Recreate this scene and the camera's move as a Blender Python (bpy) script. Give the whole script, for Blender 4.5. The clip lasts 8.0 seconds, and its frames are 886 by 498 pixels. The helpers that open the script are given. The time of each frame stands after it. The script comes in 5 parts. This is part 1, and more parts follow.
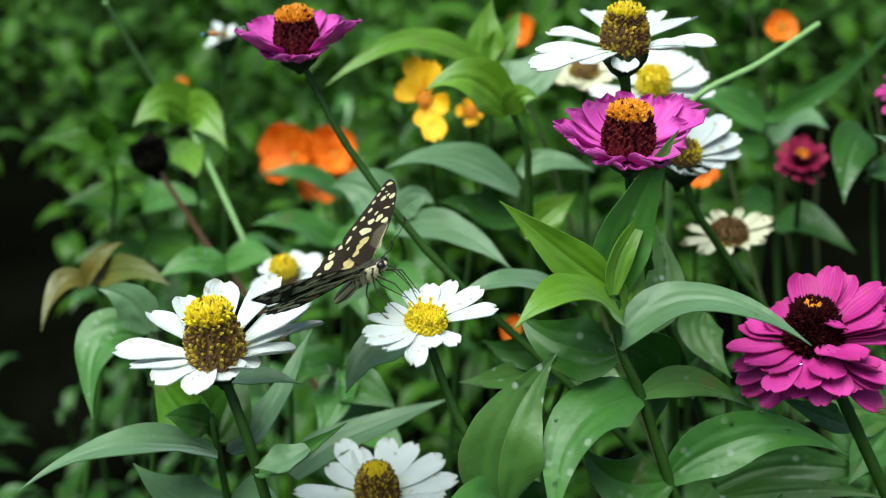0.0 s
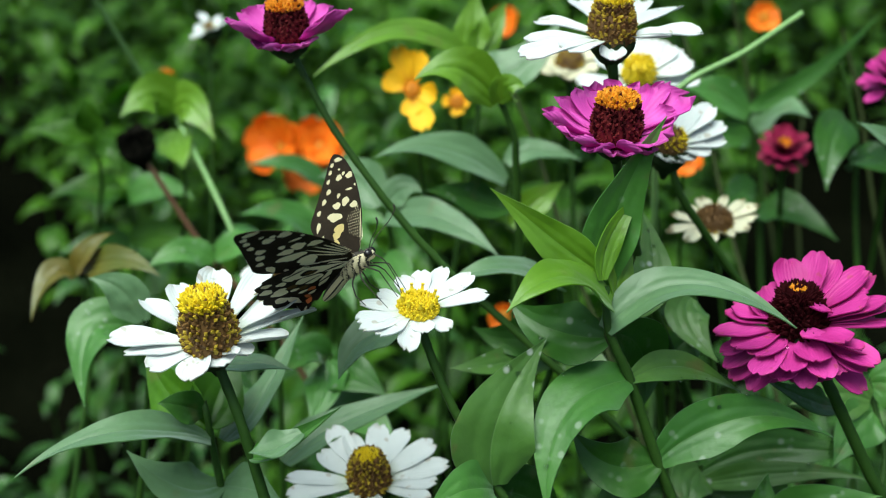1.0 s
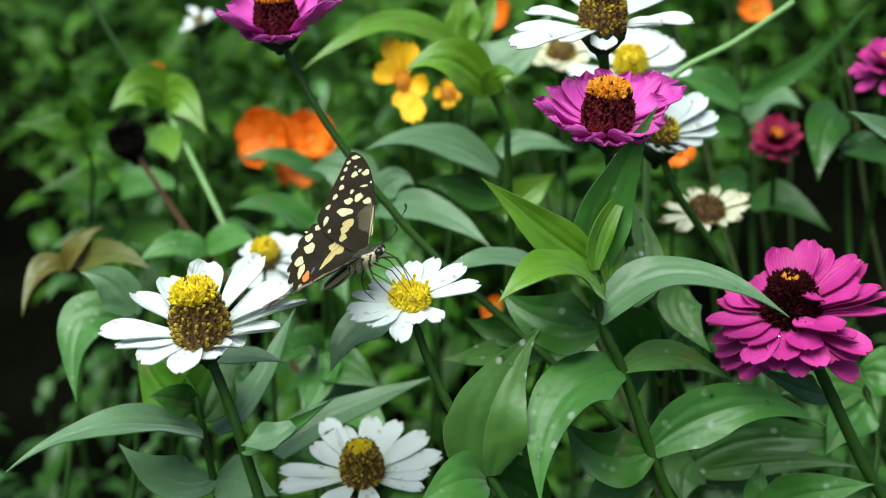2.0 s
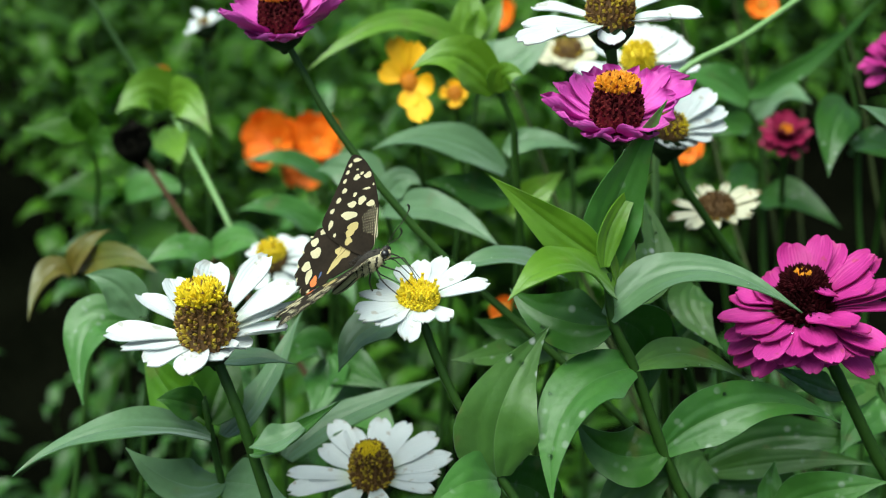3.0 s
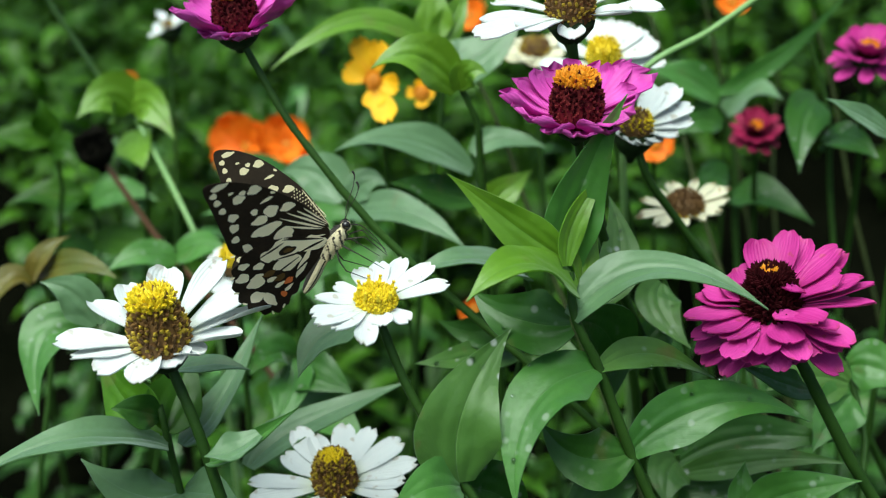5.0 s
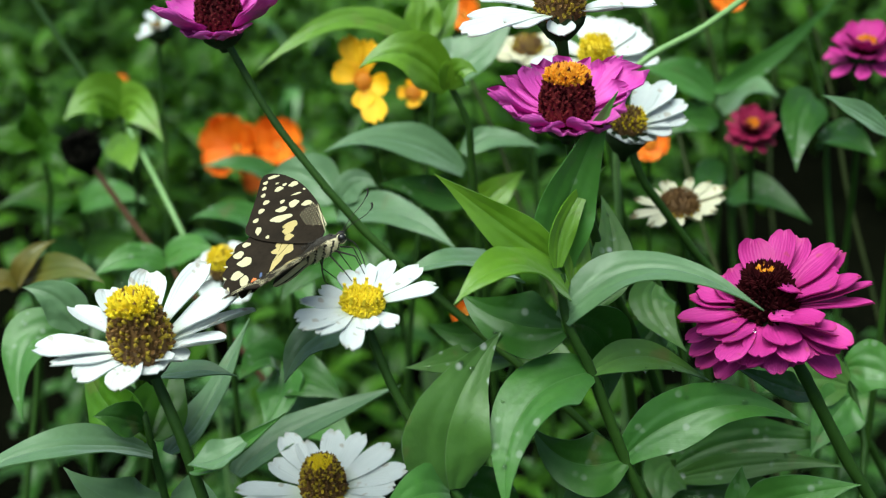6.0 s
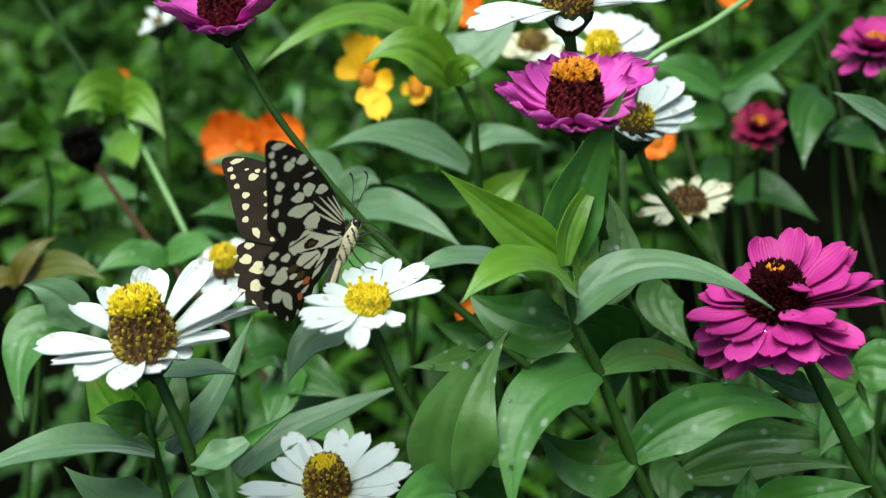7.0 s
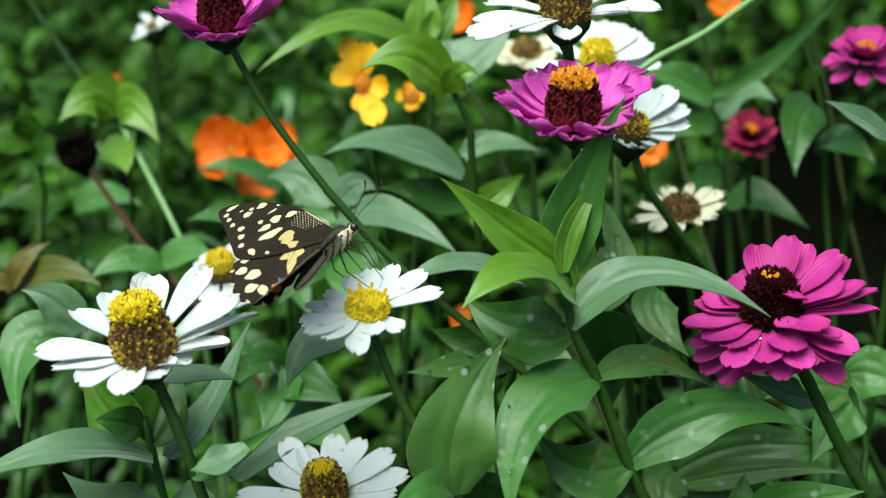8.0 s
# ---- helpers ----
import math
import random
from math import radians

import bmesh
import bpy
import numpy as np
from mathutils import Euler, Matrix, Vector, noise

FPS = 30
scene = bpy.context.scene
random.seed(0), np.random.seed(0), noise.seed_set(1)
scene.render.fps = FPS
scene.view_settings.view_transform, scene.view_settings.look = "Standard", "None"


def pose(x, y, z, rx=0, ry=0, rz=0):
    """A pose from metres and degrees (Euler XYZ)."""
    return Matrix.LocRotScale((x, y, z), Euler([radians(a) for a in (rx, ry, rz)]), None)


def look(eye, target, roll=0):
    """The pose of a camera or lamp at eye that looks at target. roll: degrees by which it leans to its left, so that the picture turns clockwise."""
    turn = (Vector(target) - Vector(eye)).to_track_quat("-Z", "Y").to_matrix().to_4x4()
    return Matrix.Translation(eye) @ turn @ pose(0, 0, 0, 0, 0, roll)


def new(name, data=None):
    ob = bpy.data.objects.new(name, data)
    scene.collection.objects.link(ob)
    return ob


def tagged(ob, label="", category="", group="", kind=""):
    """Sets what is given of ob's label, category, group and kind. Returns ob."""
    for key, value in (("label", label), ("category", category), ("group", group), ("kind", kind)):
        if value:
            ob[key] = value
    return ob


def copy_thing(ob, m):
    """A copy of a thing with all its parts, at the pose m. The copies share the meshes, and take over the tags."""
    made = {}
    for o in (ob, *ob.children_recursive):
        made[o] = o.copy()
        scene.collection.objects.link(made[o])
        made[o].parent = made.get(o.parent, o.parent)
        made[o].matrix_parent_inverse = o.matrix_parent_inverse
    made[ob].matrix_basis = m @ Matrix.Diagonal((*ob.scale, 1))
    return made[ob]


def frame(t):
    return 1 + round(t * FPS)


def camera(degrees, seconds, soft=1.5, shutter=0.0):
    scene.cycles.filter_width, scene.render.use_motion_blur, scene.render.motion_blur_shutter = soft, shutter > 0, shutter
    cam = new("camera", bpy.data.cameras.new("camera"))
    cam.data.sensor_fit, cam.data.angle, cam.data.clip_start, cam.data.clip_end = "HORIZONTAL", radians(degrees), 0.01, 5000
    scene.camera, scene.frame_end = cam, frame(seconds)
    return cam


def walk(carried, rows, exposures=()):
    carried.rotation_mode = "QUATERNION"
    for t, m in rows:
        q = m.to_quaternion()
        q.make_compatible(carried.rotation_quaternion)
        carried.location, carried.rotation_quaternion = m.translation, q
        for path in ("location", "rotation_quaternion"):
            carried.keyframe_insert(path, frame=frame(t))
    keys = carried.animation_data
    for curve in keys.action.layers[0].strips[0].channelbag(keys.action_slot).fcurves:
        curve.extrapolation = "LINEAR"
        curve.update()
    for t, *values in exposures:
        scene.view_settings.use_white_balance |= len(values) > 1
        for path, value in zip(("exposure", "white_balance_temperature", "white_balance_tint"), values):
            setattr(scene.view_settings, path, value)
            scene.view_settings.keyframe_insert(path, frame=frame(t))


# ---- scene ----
cam = camera(42.0, 8.0, soft=1.15)
PATH = [
    (0, (0.023, 0.027, 0.81), (-0.139, 1.81, -0.081), -1.4),
    (0.5, (0.023, 0.025, 0.809), (-0.12, 1.809, -0.083), -1.4),
    (1, (0.02, 0.022, 0.81), (-0.109, 1.802, -0.092), -1.2),
    (1.5, (0.02, 0.021, 0.809), (-0.103, 1.798, -0.1), -1.2),
    (2.8, (0.022, 0.025, 0.808), (-0.099, 1.801, -0.103), -1.9),
    (3, (0.02, 0.025, 0.805), (-0.11, 1.804, -0.099), -2.1),
    (3.5, (0.019, 0.025, 0.805), (-0.118, 1.802, -0.101), -2.3),
    (4, (0.02, 0.025, 0.804), (-0.1, 1.807, -0.096), -2.2),
    (4.5, (0.024, 0.028, 0.802), (-0.083, 1.812, -0.097), -2.3),
    (6, (0.031, 0.04, 0.796), (-0.072, 1.825, -0.1), -2.9),
    (6.5, (0.03, 0.042, 0.795), (-0.07, 1.828, -0.098), -2.9),
    (7, (0.029, 0.044, 0.794), (-0.075, 1.827, -0.105), -2.8),
    (7.5, (0.027, 0.044, 0.795), (-0.07, 1.827, -0.106), -2.6),
    (8, (0.025, 0.042, 0.796), (-0.054, 1.83, -0.098), -2.3),
]
walk(cam, [(t, look(eye, target, roll)) for t, eye, target, roll in PATH], [(0.0, 0.45, 5980, -9), (8.0, 0.45, 5980, -9)])
cam.data.dof.use_dof = True
cam.data.dof.focus_distance = 0.375
cam.data.dof.aperture_fstop = 9.0

# ---- sky and light: soft overcast day ----
world = bpy.data.worlds.new("overcast_sky")
scene.world = world
world.use_nodes = True
wn = world.node_tree
sky = wn.nodes.new("ShaderNodeTexSky")
sky.sky_type, sky.sun_disc = "NISHITA", False
sky.sun_elevation, sky.sun_rotation = radians(73), radians(225)
sky.air_density, sky.dust_density, sky.ozone_density = 1.0, 6.0, 0.6
wn.nodes["Background"].inputs["Strength"].default_value = 0.11
wn.links.new(sky.outputs[0], wn.nodes["Background"].inputs["Color"])
sun_data = bpy.data.lights.new("sun", "SUN")
sun_data.energy, sun_data.angle, sun_data.color = 3.7, radians(50), (1.0, 0.98, 0.95)
sun = new("sun", sun_data)
sun.matrix_world = look((-0.7, -0.7, 3.3), (0, 0, 0))


# ---- materials ----
def nodes_of(name):
    m = bpy.data.materials.new(name)
    m.use_nodes = True
    t = m.node_tree
    return m, t, t.nodes["Principled BSDF"], t.nodes["Material Output"]


def add(t, kind, **values):
    n = t.nodes.new(kind)
    for k, v in values.items():
        n.inputs[k.replace("_", " ")].default_value = v
    return n


def mixed(t, fac, a, b, how="MIX"):
    n = t.nodes.new("ShaderNodeMix")
    n.data_type, n.blend_type = "RGBA", how
    for sock, v in ((n.inputs[0], fac), (n.inputs[6], a), (n.inputs[7], b)):
        if isinstance(v, (int, float)):
            sock.default_value = v
        elif isinstance(v, tuple):
            sock.default_value = (*v[:3], 1)
        else:
            t.links.new(v, sock)
    return n.outputs[2]


def maths(t, op, a, b=0.0, c=0.0):
    n = t.nodes.new("ShaderNodeMath")
    n.operation = op
    for sock, v in zip(n.inputs, (a, b, c)):
        if isinstance(v, (int, float)):
            sock.default_value = v
        else:
            t.links.new(v, sock)
    return n.outputs[0]


def ramp(t, value, low, high):
    n = t.nodes.new("ShaderNodeMapRange")
    n.inputs[1].default_value, n.inputs[2].default_value = low, high
    t.links.new(value, n.inputs[0])
    return n.outputs[0]


def noise_of(t, scale, detail=3.0, coords="Object"):
    c = t.nodes.new("ShaderNodeTexCoord")
    n = add(t, "ShaderNodeTexNoise", Scale=scale, Detail=detail)
    t.links.new(c.outputs[coords], n.inputs["Vector"])
    return n.outputs[0]


def bumped(t, height, strength, distance, bsdf):
    b = add(t, "ShaderNodeBump", Strength=strength, Distance=distance)
    t.links.new(height, b.inputs["Height"])
    t.links.new(b.outputs[0], bsdf.inputs["Normal"])


def plain(name, low, high, rough=0.6, scale=300.0, bump=0.3, depth=0.0004, through_light=0.0, spec=0.5):
    """A surface that wanders between two colours at two scales."""
    m, t, bsdf, out = nodes_of(name)
    big, fine = noise_of(t, scale * 0.12), noise_of(t, scale, 4)
    rnd = t.nodes.new("ShaderNodeObjectInfo").outputs["Random"]
    f = maths(t, "ADD", maths(t, "MULTIPLY", ramp(t, big, 0.3, 0.7), 0.5), maths(t, "MULTIPLY", ramp(t, fine, 0.3, 0.7), 0.3))
    f = maths(t, "ADD", f, maths(t, "MULTIPLY", rnd, 0.2))
    col = mixed(t, f, low, high)
    t.links.new(col, bsdf.inputs["Base Color"])
    bsdf.inputs["Roughness"].default_value = rough
    bsdf.inputs["Specular IOR Level"].default_value = spec
    bumped(t, fine, bump, depth, bsdf)
    if through_light:
        lit = t.nodes.new("ShaderNodeBsdfTranslucent")
        t.links.new(col, lit.inputs["Color"])
        mix = t.nodes.new("ShaderNodeMixShader")
        mix.inputs[0].default_value = through_light
        t.links.new(bsdf.outputs[0], mix.inputs[1])
        t.links.new(lit.outputs[0], mix.inputs[2])
        t.links.new(mix.outputs[0], out.inputs["Surface"])
    return m


def leaf_material(name, low, high, vein, rough=0.4, spotted=0.0, spec=0.7, island=False, hair=0.35):
    """Leaf blade: three long veins, fine side veins, blotches, some light passing through."""
    m, t, bsdf, out = nodes_of(name)
    uv = t.nodes.new("ShaderNodeUVMap")
    sep = t.nodes.new("ShaderNodeSeparateXYZ")
    t.links.new(uv.outputs[0], sep.inputs[0])
    across = maths(t, "ABSOLUTE", maths(t, "SUBTRACT", sep.outputs[1], 0.5))
    mid = ramp(t, across, 0.014, 0.003)
    side = ramp(t, maths(t, "ABSOLUTE", maths(t, "SUBTRACT", across, 0.2)), 0.014, 0.002)
    veins = maths(t, "MAXIMUM", mid, maths(t, "MULTIPLY", side, 0.2))
    ribs = maths(t, "SINE", maths(t, "MULTIPLY", maths(t, "SUBTRACT", sep.outputs[0], maths(t, "MULTIPLY", across, 0.7)), 95.0))
    ribs = ramp(t, ribs, 0.86, 1.0)
    big, fine = noise_of(t, 38.0, 4), noise_of(t, 420.0, 3)
    rnd = t.nodes.new("ShaderNodeNewGeometry").outputs["Random Per Island"] if island else t.nodes.new("ShaderNodeObjectInfo").outputs["Random"]
    f = maths(t, "ADD", maths(t, "MULTIPLY", ramp(t, big, 0.3, 0.7), 0.5), maths(t, "MULTIPLY", rnd, 0.5))
    col = mixed(t, f, low, high)
    col = mixed(t, maths(t, "MULTIPLY", ramp(t, fine, 0.35, 0.7), 0.22), col, tuple(c * 0.55 for c in low))
    col = mixed(t, maths(t, "MULTIPLY", veins, 0.3), col, vein)
    blot = ramp(t, noise_of(t, 75.0, 2), 0.66, 0.72)
    col = mixed(t, maths(t, "MULTIPLY", blot, 0.25 + 0.4 * spotted), col, (0.16, 0.13, 0.04))
    if spotted:
        c = t.nodes.new("ShaderNodeTexCoord")
        vor = add(t, "ShaderNodeTexVoronoi", Scale=190.0)
        t.links.new(c.outputs["Object"], vor.inputs["Vector"])
        dots = maths(t, "MULTIPLY", ramp(t, vor.outputs["Distance"], 0.3, 0.16), ramp(t, noise_of(t, 45.0, 2), 0.5, 0.62))
        col = mixed(t, maths(t, "MULTIPLY", dots, spotted), col, (0.62, 0.64, 0.58))
    t.links.new(col, bsdf.inputs["Base Color"])
    bsdf.inputs["Roughness"].default_value = rough
    bsdf.inputs["Specular IOR Level"].default_value = spec
    # fine pale hairs on the blade
    bsdf.inputs["Sheen Weight"].default_value, bsdf.inputs["Sheen Roughness"].default_value = hair, 0.45
    bsdf.inputs["Sheen Tint"].default_value = (0.85, 0.96, 0.93, 1)
    h = maths(t, "SUBTRACT", maths(t, "MULTIPLY", fine, 0.35), maths(t, "ADD", maths(t, "MULTIPLY", mid, 0.8), maths(t, "MULTIPLY", ribs, 0.05)))
    h = maths(t, "ADD", h, maths(t, "MULTIPLY", noise_of(t, 140.0, 3), 1.3))
    bumped(t, h, 0.45, 0.0008, bsdf)
    lit = t.nodes.new("ShaderNodeBsdfTranslucent")
    t.links.new(mixed(t, 0.6, col, (high[0] * 1.9, high[1] * 1.7, high[2] * 0.5)), lit.inputs["Color"])
    mix = t.nodes.new("ShaderNodeMixShader")
    mix.inputs[0].default_value = 0.4
    t.links.new(bsdf.outputs[0], mix.inputs[1])
    t.links.new(lit.outputs[0], mix.inputs[2])
    t.links.new(mix.outputs[0], out.inputs["Surface"])
    return m


def petal_material(name, low, high, base, edge, stains=0.3, light=0.25):
    """Petal: long fine grooves, a tinted base, worn and stained rim."""
    m, t, bsdf, out = nodes_of(name)
    uv = t.nodes.new("ShaderNodeUVMap")
    sep = t.nodes.new("ShaderNodeSeparateXYZ")
    t.links.new(uv.outputs[0], sep.inputs[0])
    big, fine = noise_of(t, 90.0, 3), noise_of(t, 700.0, 3)
    rnd = t.nodes.new("ShaderNodeObjectInfo").outputs["Random"]
    f = maths(t, "ADD", maths(t, "MULTIPLY", ramp(t, big, 0.3, 0.7), 0.55), maths(t, "MULTIPLY", rnd, 0.45))
    col = mixed(t, f, low, high)
    lines = maths(t, "SINE", maths(t, "ADD", maths(t, "MULTIPLY", sep.outputs[1], 62.0), maths(t, "MULTIPLY", big, 5.0)))
    col = mixed(t, maths(t, "MULTIPLY", ramp(t, lines, 0.3, 1.0), 0.05), col, base)
    col = mixed(t, maths(t, "MULTIPLY", ramp(t, sep.outputs[0], 0.3, 0.02), 0.7), col, base)
    rim = maths(t, "MULTIPLY", ramp(t, sep.outputs[0], 0.86, 1.0), ramp(t, noise_of(t, 260.0, 3), 0.45, 0.62))
    col = mixed(t, maths(t, "MULTIPLY", rim, stains), col, edge)
    spots = ramp(t, noise_of(t, 230.0, 1), 0.68, 0.72)
    col = mixed(t, maths(t, "MULTIPLY", spots, stains), col, edge)
    t.links.new(col, bsdf.inputs["Base Color"])
    bsdf.inputs["Roughness"].default_value = 0.55
    bsdf.inputs["Specular IOR Level"].default_value = 0.35
    bumped(t, maths(t, "ADD", maths(t, "MULTIPLY", lines, 0.5), fine), 0.45, 0.0002, bsdf)
    lit = t.nodes.new("ShaderNodeBsdfTranslucent")
    t.links.new(col, lit.inputs["Color"])
    mix = t.nodes.new("ShaderNodeMixShader")
    mix.inputs[0].default_value = light
    t.links.new(bsdf.outputs[0], mix.inputs[1])
    t.links.new(lit.outputs[0], mix.inputs[2])
    t.links.new(mix.outputs[0], out.inputs["Surface"])
    return m


LEAF = leaf_material("zinnia_leaf", (0.042, 0.15, 0.012), (0.095, 0.26, 0.026), (0.17, 0.32, 0.08), rough=0.45, spec=0.75, hair=0.4, spotted=0.3)
# pale sheen of the sky on upturned leaves, mixed into the base colour
LEAF_PALE = leaf_material("sky_sheen_leaf", (0.095, 0.192, 0.068), (0.16, 0.285, 0.125), (0.2, 0.34, 0.14), rough=0.45, spec=0.8, hair=0.75)
LEAF_YOUNG = leaf_material("young_leaf", (0.115, 0.25, 0.006), (0.18, 0.335, 0.01), (0.18, 0.4, 0.05), hair=0.18)
# darker leaf tone: shade among the leaves is put into its colour
LEAF_DARK = leaf_material("shade_dark_leaf", (0.024, 0.09, 0.006), (0.058, 0.165, 0.013), (0.1, 0.22, 0.05), spec=0.5, hair=0.2, spotted=0.3)
LEAF_SPOT = leaf_material("mildewed_leaf", (0.06, 0.16, 0.016), (0.11, 0.23, 0.028), (0.18, 0.32, 0.09), spotted=0.9, rough=0.45, spec=0.7, hair=0.4)
LEAF_BROWN = leaf_material("reddish_leaf", (0.09, 0.13, 0.01), (0.22, 0.13, 0.01), (0.25, 0.22, 0.05), hair=0.15)
LEAF_BACK = leaf_material("herb_leaf", (0.016, 0.062, 0.003), (0.092, 0.22, 0.008), (0.13, 0.28, 0.04), spec=0.3, hair=0.03)
LEAF_FAR = leaf_material("far_leaf", (0.013, 0.05, 0.002), (0.105, 0.25, 0.009), (0.13, 0.28, 0.04), spec=0.3, island=True, hair=0.02)
STEM = plain("green_stem", (0.015, 0.042, 0.005), (0.034, 0.08, 0.009), 0.55, 500, 0.5, spec=0.25)
STEM_OLIVE = plain("olive_stem", (0.012, 0.022, 0.004), (0.03, 0.04, 0.009), 0.7, 400, spec=0.15)
STEM_PALE = plain("pale_stem", (0.13, 0.25, 0.07), (0.2, 0.33, 0.11), 0.5, 300)
STEM_RED = plain("reddish_stem", (0.09, 0.045, 0.02), (0.15, 0.07, 0.035), 0.6, 300)
CALYX = plain("dark_calyx", (0.008, 0.016, 0.005), (0.022, 0.038, 0.011), 0.65, 500, 0.5, spec=0.15)
WHITE = petal_material("white_petal", (0.58, 0.615, 0.61), (0.72, 0.735, 0.73), (0.6, 0.66, 0.46), (0.36, 0.3, 0.22), 0.6)
CREAM = petal_material("faded_petal", (0.6, 0.58, 0.4), (0.74, 0.7, 0.52), (0.4, 0.36, 0.16), (0.38, 0.24, 0.09), 0.85)
PINK = petal_material("hot_pink_petal", (0.4, 0.013, 0.19), (0.6, 0.048, 0.34), (0.3, 0.008, 0.09), (0.36, 0.05, 0.08), 0.55)
MAGENTA = petal_material("magenta_petal", (0.57, 0.05, 0.38), (0.71, 0.11, 0.55), (0.42, 0.02, 0.17), (0.55, 0.2, 0.4), 0.3)
RED = petal_material("crimson_petal", (0.2, 0.004, 0.035), (0.32, 0.01, 0.075), (0.25, 0.005, 0.05), (0.3, 0.05, 0.06), 0.3)
ORANGE = petal_material("orange_petal", (0.78, 0.14, 0.002), (0.92, 0.23, 0.004), (0.75, 0.12, 0.002), (0.7, 0.18, 0.01), 0.3)
YELLOW = petal_material("yellow_petal", (0.88, 0.45, 0.003), (0.95, 0.56, 0.006), (0.6, 0.16, 0.003), (0.7, 0.3, 0.02), 0.2)
FLORET_BROWN = plain("brown_floret", (0.07, 0.03, 0.006), (0.17, 0.085, 0.014), 0.7, 900)
FLORET_OLIVE = plain("olive_floret", (0.3, 0.2, 0.012), (0.46, 0.33, 0.02), 0.65, 900)
FLORET_YELLOW = plain("yellow_floret", (0.72, 0.53, 0.007), (0.84, 0.66, 0.018), 0.6, 900, through_light=0.2)
FLORET_ORANGE = plain("orange_floret", (0.7, 0.25, 0.006), (0.82, 0.36, 0.012), 0.6, 900, through_light=0.2)
FLORET_WINE = plain("wine_floret", (0.06, 0.006, 0.007), (0.13, 0.012, 0.013), 0.7, 900, spec=0.2)
FLORET_MAROON = plain("maroon_floret", (0.01, 0.0015, 0.002), (0.034, 0.003, 0.005), 0.85, 900, spec=0.05)
# near black, as the deep shade under the plants is part of this colour
SOIL = plain("shaded_soil", (0.0014, 0.0018, 0.001), (0.005, 0.0055, 0.003), 1.0, 60, 1.0, 0.02, spec=0.0)


# ---- mesh helpers ----
def root_of(ob):
    while ob.parent:
        ob = ob.parent
    return ob


def part(name, bm, material, parent, label=""):
    """Links a bmesh, built in world space, as one mesh under a thing or a part."""
    mesh = bpy.data.meshes.new(name)
    bm.normal_update()
    bm.to_mesh(mesh)
    bm.free()
    for m in material if isinstance(material, (list, tuple)) else (material,):
        mesh.materials.append(m)
    mesh.shade_smooth()
    mesh.set_sharp_from_angle(angle=radians(55))
    ob = new(name, mesh)
    if parent is not None:
        ob.parent = parent
        mesh.transform(Matrix.Translation(-root_of(parent).location))
    return tagged(ob, label)


def thing(name, place, label, category, group="", kind=""):
    ob = new(name)
    ob.empty_display_size = 0.02
    ob.location = place
    return tagged(ob, label, category, group, kind)


def smooth_line(points, steps=8):
    """Points along a smooth curve through the given ones."""
    p = [Vector(q) for q in points]
    p = [p[0] * 2 - p[1], *p, p[-1] * 2 - p[-2]]
    out = []
    for a, b, c, d in zip(p, p[1:], p[2:], p[3:]):
        for i in range(steps):
            u = i / steps
            out.append(0.5 * (2 * b + (c - a) * u + (2 * a - 5 * b + 4 * c - d) * u * u + (3 * b - 3 * c + d - a) * u ** 3))
    return [*out, p[-2]]


def tube(bm, line, radii, sides=8, mat=0, bumpy=0.0):
    """A round bar along a line; radii: at its start and end."""
    n, rings, side = len(line), [], None
    for i, q in enumerate(line):
        way = (line[min(i + 1, n - 1)] - line[max(i - 1, 0)]).normalized()
        side = (way.orthogonal() if side is None else side - way * side.dot(way)).normalized()
        up = way.cross(side)
        u = i / (n - 1)
        r = radii[0] + (radii[1] - radii[0]) * u
        r *= 1 + bumpy * math.sin(i * 2.3)
        rings.append([bm.verts.new(q + (side * math.cos(a) + up * math.sin(a)) * r)
                      for a in (2 * math.pi * k / sides for k in range(sides))])
    for a, b in zip(rings, rings[1:]):
        for k in range(sides):
            bm.faces.new((a[k], a[(k + 1) % sides], b[(k + 1) % sides], b[k])).material_index = mat
    bm.faces.new(rings[0][::-1]).material_index = mat
    bm.faces.new(rings[-1]).material_index = mat


def sheet(bm, rows, thick, normals, mat=0):
    """A thin closed blade over rows of points, with uv along and across."""
    uv = bm.loops.layers.uv.verify()
    n, m = len(rows), len(rows[0])
    top = [[bm.verts.new(p + k * thick / 2) for p, k in zip(r, kk)] for r, kk in zip(rows, normals)]
    low = [[bm.verts.new(p - k * thick / 2) for p, k in zip(r, kk)] for r, kk in zip(rows, normals)]

    def quad(vs, places):
        if len(set(vs)) < 3:
            return
        f = bm.faces.new(vs)
        f.material_index = mat
        for loop, (i, j) in zip(f.loops, places):
            loop[uv].uv = (i / (n - 1), j / (m - 1))

    for i in range(n - 1):
        for j in range(m - 1):
            at = ((i, j), (i + 1, j), (i + 1, j + 1), (i, j + 1))
            quad([top[a][b] for a, b in at], at)
            quad([low[a][b] for a, b in at[::-1]], at[::-1])
    edge = [(i, 0) for i in range(n)] + [(n - 1, j) for j in range(1, m)] + [(i, m - 1) for i in range(n - 2, -1, -1)] + [(0, j) for j in range(m - 2, 0, -1)]
    for a, b in zip(edge, edge[1:] + edge[:1]):
        at = (b, a, a, b)
        quad([top[b[0]][b[1]], top[a[0]][a[1]], low[a[0]][a[1]], low[b[0]][b[1]]], at)


